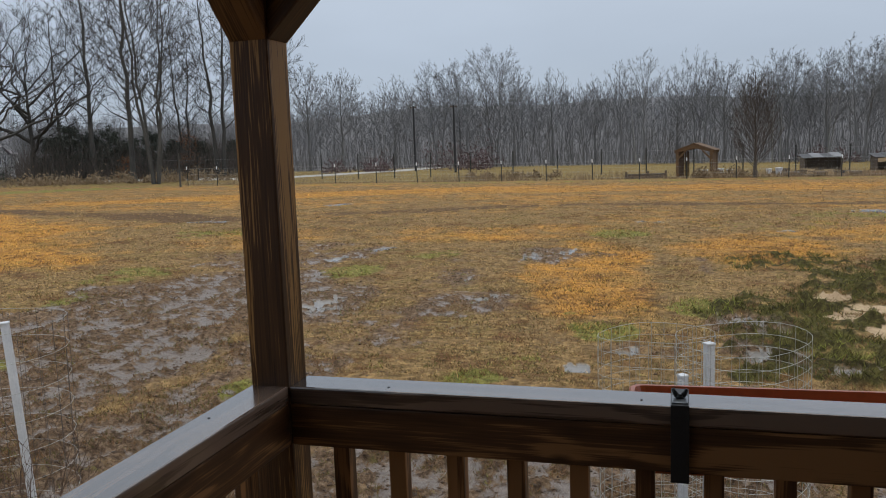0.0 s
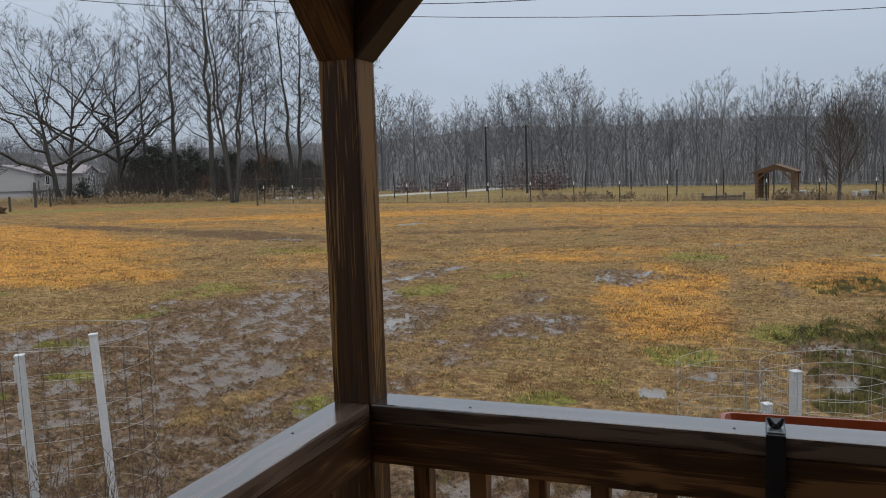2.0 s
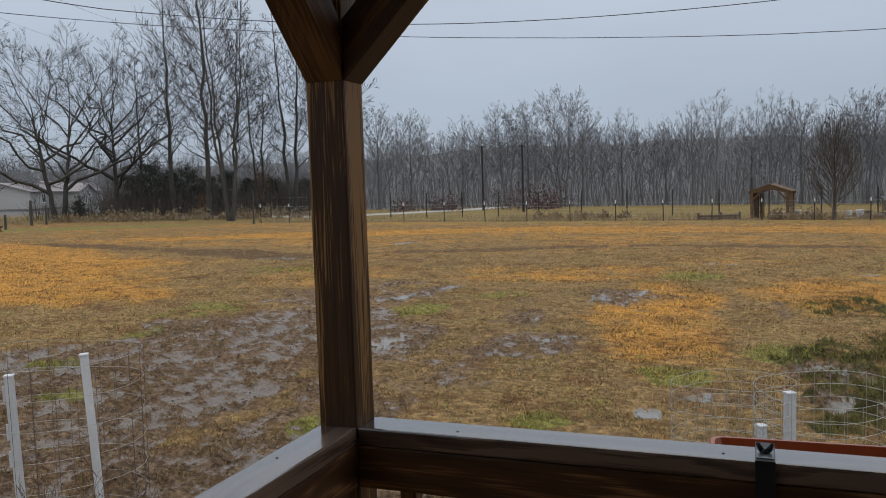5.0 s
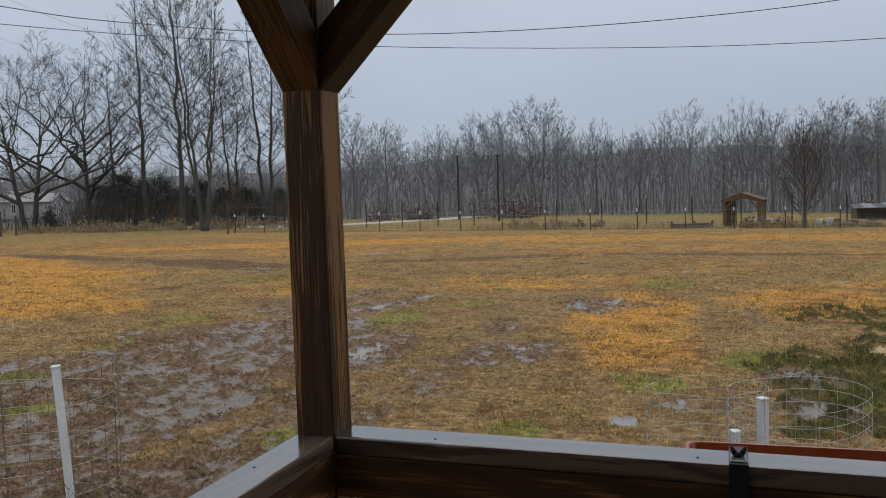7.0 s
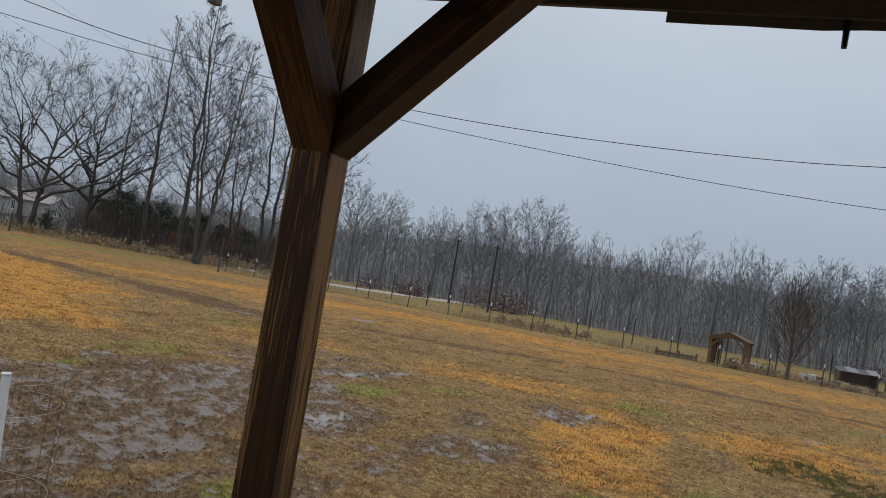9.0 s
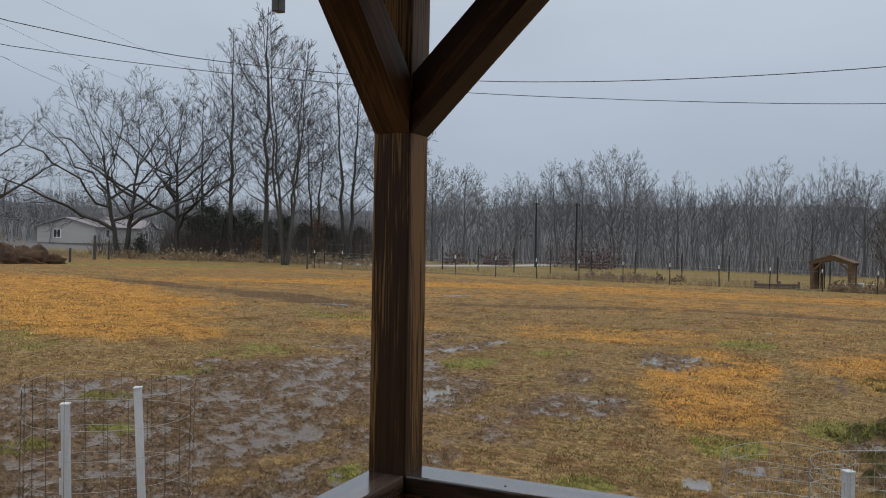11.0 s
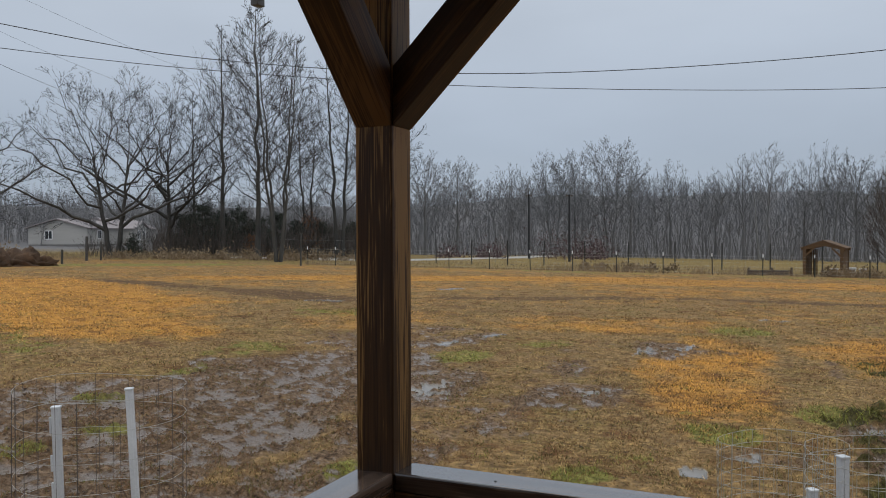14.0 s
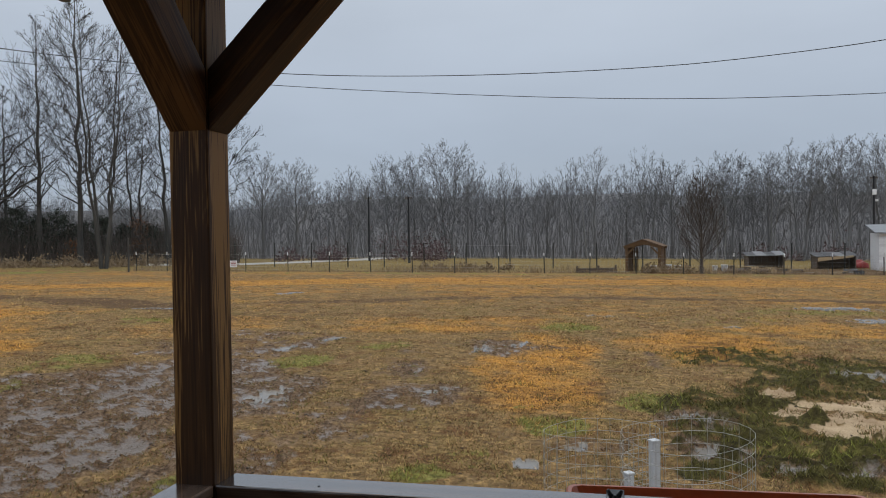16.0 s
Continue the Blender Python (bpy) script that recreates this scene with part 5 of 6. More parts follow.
def build_undergrowth():
    """Saplings and thin stems along the foot of the woods."""
    rng = np.random.default_rng(3)
    n = 24000
    az = np.radians(rng.uniform(-62, 32, n))
    d = 95 + 95 * rng.random(n) ** 1.7
    d = np.where(np.degrees(az) < -40, d + 25, d)
    x, y = CX + d * np.sin(az), CY + d * np.cos(az)
    z = land(x, y)
    h = rng.uniform(0.8, 7.5, n) * rng.uniform(0.4, 1.0, n)
    lean = rng.normal(size=(n, 2)) * 0.18 * h[:, None]
    r = rng.uniform(0.008, 0.03, n)
    rows = np.stack((x, y, z - 0.1, x + lean[:, 0], y + lean[:, 1], z + h, r, r * 0.4), axis=-1)
    # side shoots
    u = rng.uniform(0.3, 0.9, n)
    p = rows[:, 0:3] + (rows[:, 3:6] - rows[:, 0:3]) * u[:, None]
    q = p + rng.normal(size=(n, 3)) * np.array([0.4, 0.4, 0.2]) + np.array([0, 0, 0.5])
    shoots = np.concatenate((p, q, np.full((n, 1), 0.012), np.full((n, 1), 0.006)), axis=1)
    label = "leafless saplings, greyed for haze, along the foot of the woods"
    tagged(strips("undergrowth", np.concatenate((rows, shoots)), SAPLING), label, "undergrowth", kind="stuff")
    # a few pale straight trunks
    m = 70
    k = rng.choice(n, m, replace=False)
    t = rows[k].copy()
    t[:, 5] = t[:, 2] + rng.uniform(5, 9, m)
    t[:, 3:5] = t[:, 0:2] + rng.normal(size=(m, 2)) * 0.5
    t[:, 6], t[:, 7] = rng.uniform(0.05, 0.09, m), 0.03
    tagged(tubes("pale_stems", t, BARK_PALE, None, "", 4), "pale straight trunks among the woods", "undergrowth", kind="stuff")


build_undergrowth()


def build_thicket():
    """Brown brush and thin stems between the trees of the row."""
    rng = np.random.default_rng(23)
    n = 9000
    az = rng.uniform(-48, -27, n)
    d = rng.uniform(78, 96, n)
    x, y = CX + d * np.sin(np.radians(az)), CY + d * np.cos(np.radians(az))
    z = land(x, y)
    h = rng.uniform(0.8, 5.5, n) * rng.uniform(0.4, 1.0, n) * np.where(az < -43.5, 0.5, 1.0)
    lean = rng.normal(size=(n, 2)) * 0.2 * h[:, None]
    r = rng.uniform(0.012, 0.03, n)
    rows = np.stack((x, y, z - 0.1, x + lean[:, 0], y + lean[:, 1], z + h, r, r * 0.4), axis=-1)
    rows = rows[(az > -43.8) | (rng.random(n) < 0.25)]
    n = len(rows)
    u = rng.uniform(0.3, 0.9, n)
    p = rows[:, 0:3] + (rows[:, 3:6] - rows[:, 0:3]) * u[:, None]
    q = p + rng.normal(size=(n, 3)) * np.array([0.5, 0.5, 0.25]) + np.array([0, 0, 0.5])
    shoots = np.concatenate((p, q, np.full((n, 1), 0.014), np.full((n, 1), 0.007)), axis=1)
    tagged(strips("thicket", np.concatenate((rows, shoots)), THICKET), "brown leafless thicket under the tree row", "undergrowth", kind="stuff")


build_thicket()
scatter_stuff("dry_brush", "dry brown brush and weeds along the field edge", "brush", ((-43.5, -29, 70, 78, 1.0, 90, 60), (-47, -43.5, 74, 78, 0.6, 14, 50), (-15, -8, 58, 63, 0.6, 26, 60), (-57, -52.2, 60, 64, 1.7, 34, 110), (1.0, 4.2, 55.5, 57.0, 0.6, 16, 60)), BRUSH, 0.14, 4)


def build_fence_weeds():
    """Standing dead grass under the fences and along the field's edge."""
    rng = np.random.default_rng(14)
    rows = []
    for a0, a1, d0, d1, n, high in ((-34, 26, 54.3, 56.2, 7000, 0.42), (-34, 24, 56, 66, 5000, 0.3), (-58, -32, 62, 76, 6000, 0.5)):
        az = rng.uniform(a0, a1, n)
        d = rng.uniform(d0, d1, n) / np.cos(np.radians(np.maximum(az, -34)) - FN)
        x, y = CX + d * np.sin(np.radians(az)), CY + d * np.cos(np.radians(az))
        clump = smooth(0.35, 0.7, fbm(x * 0.6, y * 0.6, 3, 5))
        h = high * rng.uniform(0.3, 1.3, n) * (0.25 + 1.1 * clump)
        z = land(x, y)
        lean = rng.normal(size=(n, 2)) * 0.35 * h[:, None]
        r = rng.uniform(0.008, 0.02, n)
        rows.append(np.stack((x, y, z - 0.03, x + lean[:, 0], y + lean[:, 1], z + h, r, r * 0.3), axis=-1))
    tagged(strips("tall_dead_grass", np.concatenate(rows), BRUSH), "tall dead grass along the fence", "grass", kind="stuff")


build_fence_weeds()
scatter_stuff("red_brush", "reddish bare shrubs before the woods", "brush", ((-17, -12.5, 84, 92, 3.0, 16, 140), (-24, -20, 82, 88, 1.8, 10, 140), (8, 14, 84, 92, 2.2, 12, 120)), TWIG_RED, 0.16, 6)


def cedar(az, d, high, wide, seed, material, label, count=2600):
    x, y, z = spot(az, d)
    rng = np.random.default_rng(seed)
    t = tagged(empty("cedar", x, y, z), label, "tree", "evergreens in the tree row")
    tubes("trunk", [(0, 0, -0.2, 0, 0, high * 0.85, 0.11, 0.03)], BARK_NEAR, t, "", 7)
    # boughs in uneven layers
    boughs = 70
    tip = []
    limbs = []
    for k in range(boughs):
        h = rng.uniform(0.05, 0.97)
        a = rng.uniform(0, 6.28)
        r = wide * (1 - h ** 1.8) ** 0.6 * rng.uniform(0.4, 1.1)
        e = np.array([r * math.cos(a), r * math.sin(a), high * h + rng.uniform(-0.2, 0.3)])
        s = np.array([0, 0, high * max(0.02, h - 0.08)])
        limbs.append((*s, *e, 0.02, 0.008))
        u = rng.uniform(0.3, 1.05, (count // boughs, 1))
        tip.append(s + (e - s) * u + rng.normal(size=(count // boughs, 3)) * 0.16)
    tubes("bough", limbs, BARK_NEAR, t, "", 3)
    flakes("crown", np.concatenate(tip), 0.11, material, t, "", 0.3, rng)


for k, (az, d, high, wide) in enumerate(((-41.6, 86, 4.2, 2.6), (-40.6, 84, 5.2, 3.0), (-39.4, 85, 4.4, 3.0), (-38.3, 83, 5.0, 3.1), (-37.0, 84, 3.8, 2.9), (-35.7, 85, 4.4, 2.8), (-34.2, 86, 3.6, 2.8), (-32.6, 86, 4.2, 2.8), (-30.6, 87, 3.6, 2.8))):
    cedar(az, d, high, wide, k + 1, CEDAR, "dark green cedar under the bare trees", 6500)
cedar(-33.4, 80, 4.6, 1.7, 18, RUST_LEAF, "small oak still holding rust-brown dead leaves", 700)
cedar(-37.4, 78, 2.2, 1.4, 19, RUST_LEAF, "shrub holding rust-brown dead leaves", 420)
cedar(-45.0, 79, 2.0, 1.4, 20, CEDAR, "small dark green cedar beside the house", 1200)


# ---- far buildings ----
def build_house():
    x0, y0 = -89.6, 71.2
    ang = math.degrees(math.atan2(2.4, 7.3))
    z0 = -0.05
    h = tagged(empty("mobile_home", x0, y0, z0, ang), "long low cream mobile home with a pale metal roof", "house")
    W, L, sk, eave, ridge = 7.9, 19.0, 0.45, 2.55, 3.65
    part("skirting", boxed(0.05, W - 0.05, 0.05, L - 0.05, -0.4, sk), BLOCKWORK, h, "grey block skirting")
    part("wall", prism(((0, sk), (W, sk), (W, eave), (W / 2, ridge - 0.08), (0, eave)), 0, L), SIDING, h)
    for sgn in (0, 1):
        a, b = (W + 0.35, W / 2) if sgn else (-0.35, W / 2)
        za = eave - 0.08
        part("roof", prism(((a, za), (b, ridge), (b, ridge + 0.10), (a, za + 0.10)), -0.35, L + 0.35), ROOFING, h)
    # raised rear roof section
    part("roof", prism(((1.0, 3.2), (W - 0.6, 2.9), (W / 2, 4.05)), 9.0, L + 0.3), ROOFING, h)

    def window(cx, cz, w, hh, m):
        f = part("window", bmesh.new(), WHITE_PAINT, h, "white-framed window", m)
        bm = bmesh.new()
        t = 0.09
        for bx in ((cx - w / 2 - t, cx - w / 2, cz - hh / 2 - t, cz + hh / 2 + t), (cx + w / 2, cx + w / 2 + t, cz - hh / 2 - t, cz + hh / 2 + t), (cx - w / 2, cx + w / 2, cz + hh / 2, cz + hh / 2 + t), (cx - w / 2, cx + w / 2, cz - hh / 2 - t, cz - hh / 2), (cx - 0.03, cx + 0.03, cz - hh / 2, cz + hh / 2)):
            box(bm, bx[0], bx[1], -0.05, 0.0, bx[2], bx[3])
        bm.to_mesh(f.data)
        bm.free()
        part("pane", boxed(cx - w / 2, cx - 0.03, -0.02, -0.004, cz - hh / 2, cz + hh / 2), PANE, f, "dark glass")
        part("pane", boxed(cx + 0.03, cx + w / 2, -0.02, -0.004, cz - hh / 2, cz + hh / 2), PANE, f, "dark glass")

    window(2.75, 1.65, 0.9, 0.95, pose(0, 0, 0))
    side = Matrix.Translation((W, 0, 0)) @ pose(0, 0, 0, 0, 0, 90)
    window(3.0, 1.7, 0.8, 1.0, side)
    window(15.5, 1.7, 0.8, 1.0, side)
    # entrance porch with its own gable on the long side
    part("entrance_porch", prism(((8.6, 0.3), (12.2, 0.3), (12.2, 2.5), (10.4, 3.4), (8.6, 2.5)), -2.0, 0.02), SIDING, h, "gabled entrance bay", side)
    part("entrance_roof", prism(((8.3, 2.42), (10.4, 3.46), (12.5, 2.42), (12.5, 2.52), (10.4, 3.58), (8.3, 2.52)), -2.3, 0.5), ROOFING, h, "", side)
    window(9.8, 1.6, 0.7, 1.2, side @ Matrix.Translation((0, -2.0, 0)))
    window(11.2, 1.6, 0.6, 1.2, side @ Matrix.Translation((0, -2.0, 0)))


build_house()


def build_gazebo():
    x, y, z = spot(1.1, 58.2)
    g = tagged(empty("garden_arbour", x, y, z, -13), "weathered orange-brown open timber arbour with a low gable", "arbour")
    for sx in (-1.12, 1.12):
        for sy in (-0.8, 0.8):
            part("post", boxed(sx - 0.09, sx + 0.09, sy - 0.09, sy + 0.09, -0.1, 1.75, 0.01), WOOD_RUSTY, g)
    part("side_panel", boxed(-1.16, -1.08, -0.7, 0.7, 0.05, 1.7), WOOD_RUSTY, g)
    part("side_panel", boxed(1.08, 1.16, -0.7, 0.7, 0.05, 1.7), WOOD_RUSTY, g)
    for sy in (-0.86, 0.86):
        part("gable", prism(((-1.3, 1.62), (-0.95, 1.72), (0, 1.95), (0.95, 1.72), (1.3, 1.62), (1.3, 1.78), (0, 2.24), (-1.3, 1.78)), sy - 0.05, sy + 0.05), WOOD_RUSTY, g)
    for s in (-1, 1):
        part("roof_panel", prism(((0, 2.25), (s * 1.36, 1.77), (s * 1.36, 1.81), (0, 2.30)), -0.95, 0.95), WOOD_RUSTY, g)
    for s in (-1, 1):
        for k in range(3):
            u = s * (0.72 + 0.105 * k)
            part("slat", boxed(u - 0.035, u + 0.035, 0.80, 0.83, 0.0, 1.72), WOOD_RUSTY, g)
        for zz in (0.35, 0.85, 1.35):
            part("lattice_rail", boxed(min(s * 0.68, s * 1.03), max(s * 0.68, s * 1.03), 0.832, 0.86, zz, zz + 0.07), WOOD_RUSTY, g)
        part("brace", prism(((s * 1.0, 1.25), (s * 0.5, 1.76), (s * 0.58, 1.80), (s * 1.05, 1.36)), -0.9, -0.82), WOOD_RUSTY, g)


build_gazebo()


def build_raised_bed():
    a, b = spot(-3.6, 55.6), spot(-0.9, 56.4)
    L = math.hypot(b[0] - a[0], b[1] - a[1])
    ang = math.degrees(math.atan2(b[1] - a[1], b[0] - a[0]))
    r = tagged(empty("timber_bed", a[0], a[1], a[2], ang), "low garden bed edged with old dark timbers", "garden bed")
    for k in range(2):
        part("timber", boxed(0, L, -0.08, 0.08, 0.0 + 0.16 * k, 0.15 + 0.16 * k, 0.015), WOOD_OLD, r)
    for x in (0.05, L * 0.55, L - 0.05):
        part("stake", boxed(x - 0.07, x + 0.07, -0.12, -0.081, -0.1, 0.48, 0.01), WOOD_OLD, r)


build_raised_bed()


def animal_hut(az, d, wide, roofs, label, tarp):
    x, y, z = spot(az, d)
    h = tagged(empty("animal_shelter", x, y, z, 3), label, "shelter", "low animal shelters")
    for sx in (-wide / 2, wide / 2):
        for sy, hh in ((-0.8, 1.0), (0.8, 1.2)):
            part("post", boxed(sx - 0.05, sx + 0.05, sy - 0.05, sy + 0.05, -0.1, hh, 0.005), WOOD_OLD, h)
    part("back_wall", boxed(-wide / 2, wide / 2, 0.82, 0.87, 0.0, 1.15), WOOD_OLD, h)
    part("side_wall", boxed(-wide / 2 - 0.02, -wide / 2 + 0.02, -0.7, 0.8, 0.0, 1.0), WOOD_OLD, h)
    part("side_wall", boxed(wide / 2 - 0.02, wide / 2 + 0.02, -0.7, 0.8, 0.0, 1.0), WOOD_OLD, h)
    n = 4
    for k in range(n):
        x0, x1 = -wide / 2 - 0.15 + (wide + 0.3) * k / n, -wide / 2 - 0.15 + (wide + 0.3) * (k + 1) / n
        m = pose(0, -0.95, 1.0, 7 + (k % 2) * 0.7, (k % 3 - 1) * 1.2, 0)
        part("roof_sheet", boxed(x0 + 0.005, x1 + 0.03, 0, 2.1, 0.006 * (k % 2), 0.02 + 0.006 * (k % 2)), roofs[k % len(roofs)], h, "", m)
    if tarp:
        part("trim_board", prism(((-wide / 2, 0.62), (wide / 2 - 0.2, 0.92), (wide / 2 - 0.2, 1.06), (-wide / 2, 0.92)), -1.02, -0.97), PLY, h, "pale bare board")
    return h


animal_hut(8.65, 69, 2.6, (ROOF_DARK, TIN_DULL), "low dark animal shelter with a grey tin roof", False)
animal_hut(12.75, 69, 2.7, (ROOF_DARK, ROOF_DARK, TIN_DULL, ROOF_DARK), "low animal shelter patched with tin and plywood", True)


def build_shed():
    x, y, z = spot(17.45, 66.5)
    s = tagged(empty("white_shed", x, y, z, -6), "white lap-sided shed with a sloping tin roof", "shed")
    W, D = 5.0, 3.6
    part("wall", prism(((-W / 2, -0.1), (W / 2, -0.1), (W / 2, 2.75), (-W / 2, 2.75)), 0, D), WHITE_PAINT, s)
    lap = None
    for k in range(14):
        m = Matrix.Translation((0, -0.012, 0.08 + 0.19 * k)) @ pose(0, 0, 0, 3, 0, 0)
        lap = part("lap_board", boxed(-W / 2, W / 2, -0.012, 0.008, 0, 0.185), WHITE_PAINT, s, "", m) if lap is None else again(lap, m)
    part("roof", prism(((0.0 - 0.35, 2.72), (D + 0.3, 3.3), (D + 0.3, 3.4), (-0.35, 2.82)), -W / 2 - 0.3, W / 2 + 0.3), TIN, s, "sloping tin roof", pose(0, 0, 0, 0, 0, 90) @ Matrix.Diagonal((1, -1, 1, 1)))
    part("door", boxed(-W / 2 + 0.7, -W / 2 + 1.05, -0.05, -0.02, 0.0, 1.45, 0.004), DARK_METAL, s, "narrow dark doorway")


build_shed()
x, y, z = spot(14.15, 71)
bm = bmesh.new()
bmesh.ops.create_icosphere(bm, subdivisions=3, radius=0.5)
for v in bm.verts:
    fold = math.sin(7 * v.co.x + 3 * v.co.y) * 0.5 + math.sin(11 * v.co.y - 5 * v.co.x) * 0.5
    v.co.z = max(-0.05, v.co.z) * (1.0 + 0.4 * fold)
    v.co.x *= 1.5 + 0.25 * fold
tagged(part("tarpaulin", bm, RED_TARP, None, "", Matrix.Translation((x, y, z + 0.1))), "red tarpaulin heaped over stored goods", "tarpaulin")

for k, (az, d, s) in enumerate(((2.55, 59, 0.5), (3.2, 60, 0.42), (6.2, 61, 0.45), (5.6, 62, 0.35), (1.6, 60, 0.4))):
    x, y, z = spot(az, d)
    t = tagged(empty("plastic_tub", x, y, z), "white plastic tub standing in the garden", "tub", "white garden tubs")
    bm = bmesh.new()
    bmesh.ops.create_cone(bm, segments=16, radius1=s * 0.42, radius2=s * 0.55, depth=s, cap_ends=True, matrix=Matrix.Translation((0, 0, s / 2)))
    part("body", bm, WHITE_PVC, t)
    bm = bmesh.new()
    bmesh.ops.create_cone(bm, segments=16, radius1=s * 0.6, radius2=s * 0.57, depth=0.05, cap_ends=True, matrix=Matrix.Translation((0, 0, s)))
    part("rim", bm, WHITE_PVC, t)

for az, d, ln, rr, turn in ((8.6, 57.5, 0.9, 0.16, 15), (9.3, 58.0, 0.5, 0.2, 70), (6.9, 58.5, 1.2, 0.12, -10), (10.6, 60, 1.0, 0.14, 30)):
    x, y, z = spot(az, d)
    log = tagged(empty("cut_log", x, y, z + rr * 0.9, turn), "short cut log lying on the ground by the fence", "log", "logs by the fence")
    tubes("bark", [(-ln / 2, 0, 0, ln / 2, 0, 0, rr, rr * 0.92)], WOOD_OLD, log, "", 12)
    for sx in (-1, 1):
        bm = bmesh.new()
        bmesh.ops.create_circle(bm, segments=12, radius=rr * 0.93, cap_ends=True, matrix=Matrix.Translation((sx * ln / 2, 0, 0)) @ Matrix.Rotation(radians(90), 4, "Y"))
        part("cut_end", bm, PLY, log, "pale sawn end")


def spoil_heap(az, d, wide, high):
    """A rough heap of dug earth."""
    x, y, z = spot(az, d)
    bm = bmesh.new()
    bmesh.ops.create_icosphere(bm, subdivisions=5, radius=1.0)
    for v in bm.verts:
        u = v.co.copy()
        bump = float(fbm(np.array([u.x * 6 + 9 + u.z * 3]), np.array([u.y * 6 + u.z * 4]), 4, 71)[0])
        v.co = Vector((u.x * wide * (0.5 + 1.0 * bump), u.y * wide * 0.5 * (0.5 + 1.0 * bump), max(-0.1, u.z) * high * (2.6 * bump - 0.5)))
    tagged(part("earth_mound", bm, HEAP, None, "", Matrix.Translation((x, y, z - 0.03)) @ pose(0, 0, 0, 0, 0, -az), smooth=True), "mound of dug brown earth and roots at the field's edge", "mound")


spoil_heap(-52.3, 60, 2.6, 1.0)
spoil_heap(-54.5, 59, 2.2, 1.2)


def old_post(az, d, high, r):
    x, y, z = spot(az, d)
    p = tagged(empty("wooden_post", x, y, z), "weathered grey wooden post standing at the field's edge", "post", "old wooden posts")
    tubes("shaft", [(0, 0, -0.1, 0.02, 0.01, high, r, r * 0.9)], BARK_NEAR, p, "", 9)
    tubes("top", [(0.02, 0.01, high, 0.02, 0.012, high + 0.03, r * 0.9, r * 0.35)], WOOD_OLD, p, "", 9)


old_post(-47.85, 70, 1.9, 0.11)
old_post(-47.0, 71, 1.5, 0.08)
old_post(-34.1, 60, 2.3, 0.07)
old_post(-49.3, 63, 1.0, 0.09)


def build_sign(az, d):
    x, y, z = spot(az, d)
    s = tagged(empty("yard_sign", x, y, z, -az), "small white sign with unreadable red lines by the fence", "sign")
    for sx in (-0.16, 0.16):
        part("stake", boxed(sx - 0.012, sx + 0.012, -0.01, 0.01, -0.1, 0.8), POST_STEEL, s)
    board_ob = part("panel", boxed(-0.24, 0.24, -0.022, -0.012, 0.42, 0.86, 0.003), WHITE_PAINT, s)
    for zz, w in ((0.74, 0.36), (0.64, 0.30), (0.54, 0.34)):
        part("line", boxed(-w / 2, w / 2, -0.026, -0.022, zz, zz + 0.045), RED_TARP, board_ob, "red bar of writing")


build_sign(-27.4, 55.4)

YARD = random.Random(8)
for k in range(14):
    x, y, z = spot(YARD.uniform(5.6, 14.2), YARD.uniform(57.5, 66))
    w, d, h = YARD.uniform(0.15, 0.6), YARD.uniform(0.1, 0.4), YARD.uniform(0.12, 0.4)
    crate = tagged(empty("crate", x, y, z, YARD.uniform(0, 180)), "old wooden crate standing in the trodden yard", "crate", "crates in the yard")
    for sy in (-d, d):
        for zz in (0.0, h * 0.55):
            part("board", boxed(-w, w, sy - 0.012, sy + 0.012, zz, zz + h * 0.45), (WOOD_OLD, ROOF_DARK, TIN_DULL, PLY)[k % 4], crate)
    for sx in (-w, w):
        part("end_board", boxed(sx - 0.012, sx + 0.012, -d, d, 0.0, h * 0.9), (WOOD_OLD, ROOF_DARK, TIN_DULL, WOOD_OLD)[k % 4], crate)

# gravel lane beyond the fence
bm = bmesh.new()
lane = [spot(a, d) for a, d in ((-42, 84), (-36, 78), (-30, 74), (-27, 75), (-23, 81), (-19.5, 88), (-17, 98))]
edges = []
for k, (x, y, z) in enumerate(lane):
    p, q = lane[max(0, k - 1)], lane[min(len(lane) - 1, k + 1)]
    t = Vector((q[0] - p[0], q[1] - p[1])).normalized()
    edges.append([bm.verts.new((x + s * 1.5 * -t.y, y + s * 1.5 * t.x, z + hh)) for s, hh in ((-1, 0.0), (-0.8, 0.07), (0, 0.10), (0.8, 0.07), (1, 0.0))])
for a, b in zip(edges, edges[1:]):
    for j in range(4):
        bm.faces.new((a[j], a[j + 1], b[j + 1], b[j]))
bmesh.ops.recalc_face_normals(bm, faces=bm.faces)
tagged(part("road", bm, GRAVEL), "pale gravel lane beyond the fence", "lane", kind="structure")


# ---- utility poles and lines ----
def utility_pole(az, d, el, label, boxes=False):
    x, y, z = spot(az, d)
    h = d * math.tan(radians(el)) + 1.51 - z
    p = tagged(empty("utility_pole", x, y, z), label, "pole", "utility poles")
    tubes("shaft", [(0, 0, -0.3, 0, 0, h, 0.13, 0.09)], CABLE, p, "", 10)
    part("crossarm", boxed(-0.35, 0.35, -0.04, 0.04, h - 0.2, h - 0.1, 0.005), WOOD_OLD, p)
    for s in (-0.28, 0.28):
        tubes("insulator", [(s, 0, h - 0.1, s, 0, h + 0.05, 0.03, 0.02)], BLOCKWORK, p, "", 8)
    if boxes:
        part("meter_box", boxed(-0.16, 0.16, -0.30, -0.1, h - 1.7, h - 1.2, 0.02), WHITE_PAINT, p, "white metal box on the pole")
        part("lamp", boxed(0.12, 0.36, -0.12, 0.12, h - 2.3, h - 2.1, 0.05), WHITE_PAINT, p, "white yard lamp on the pole")


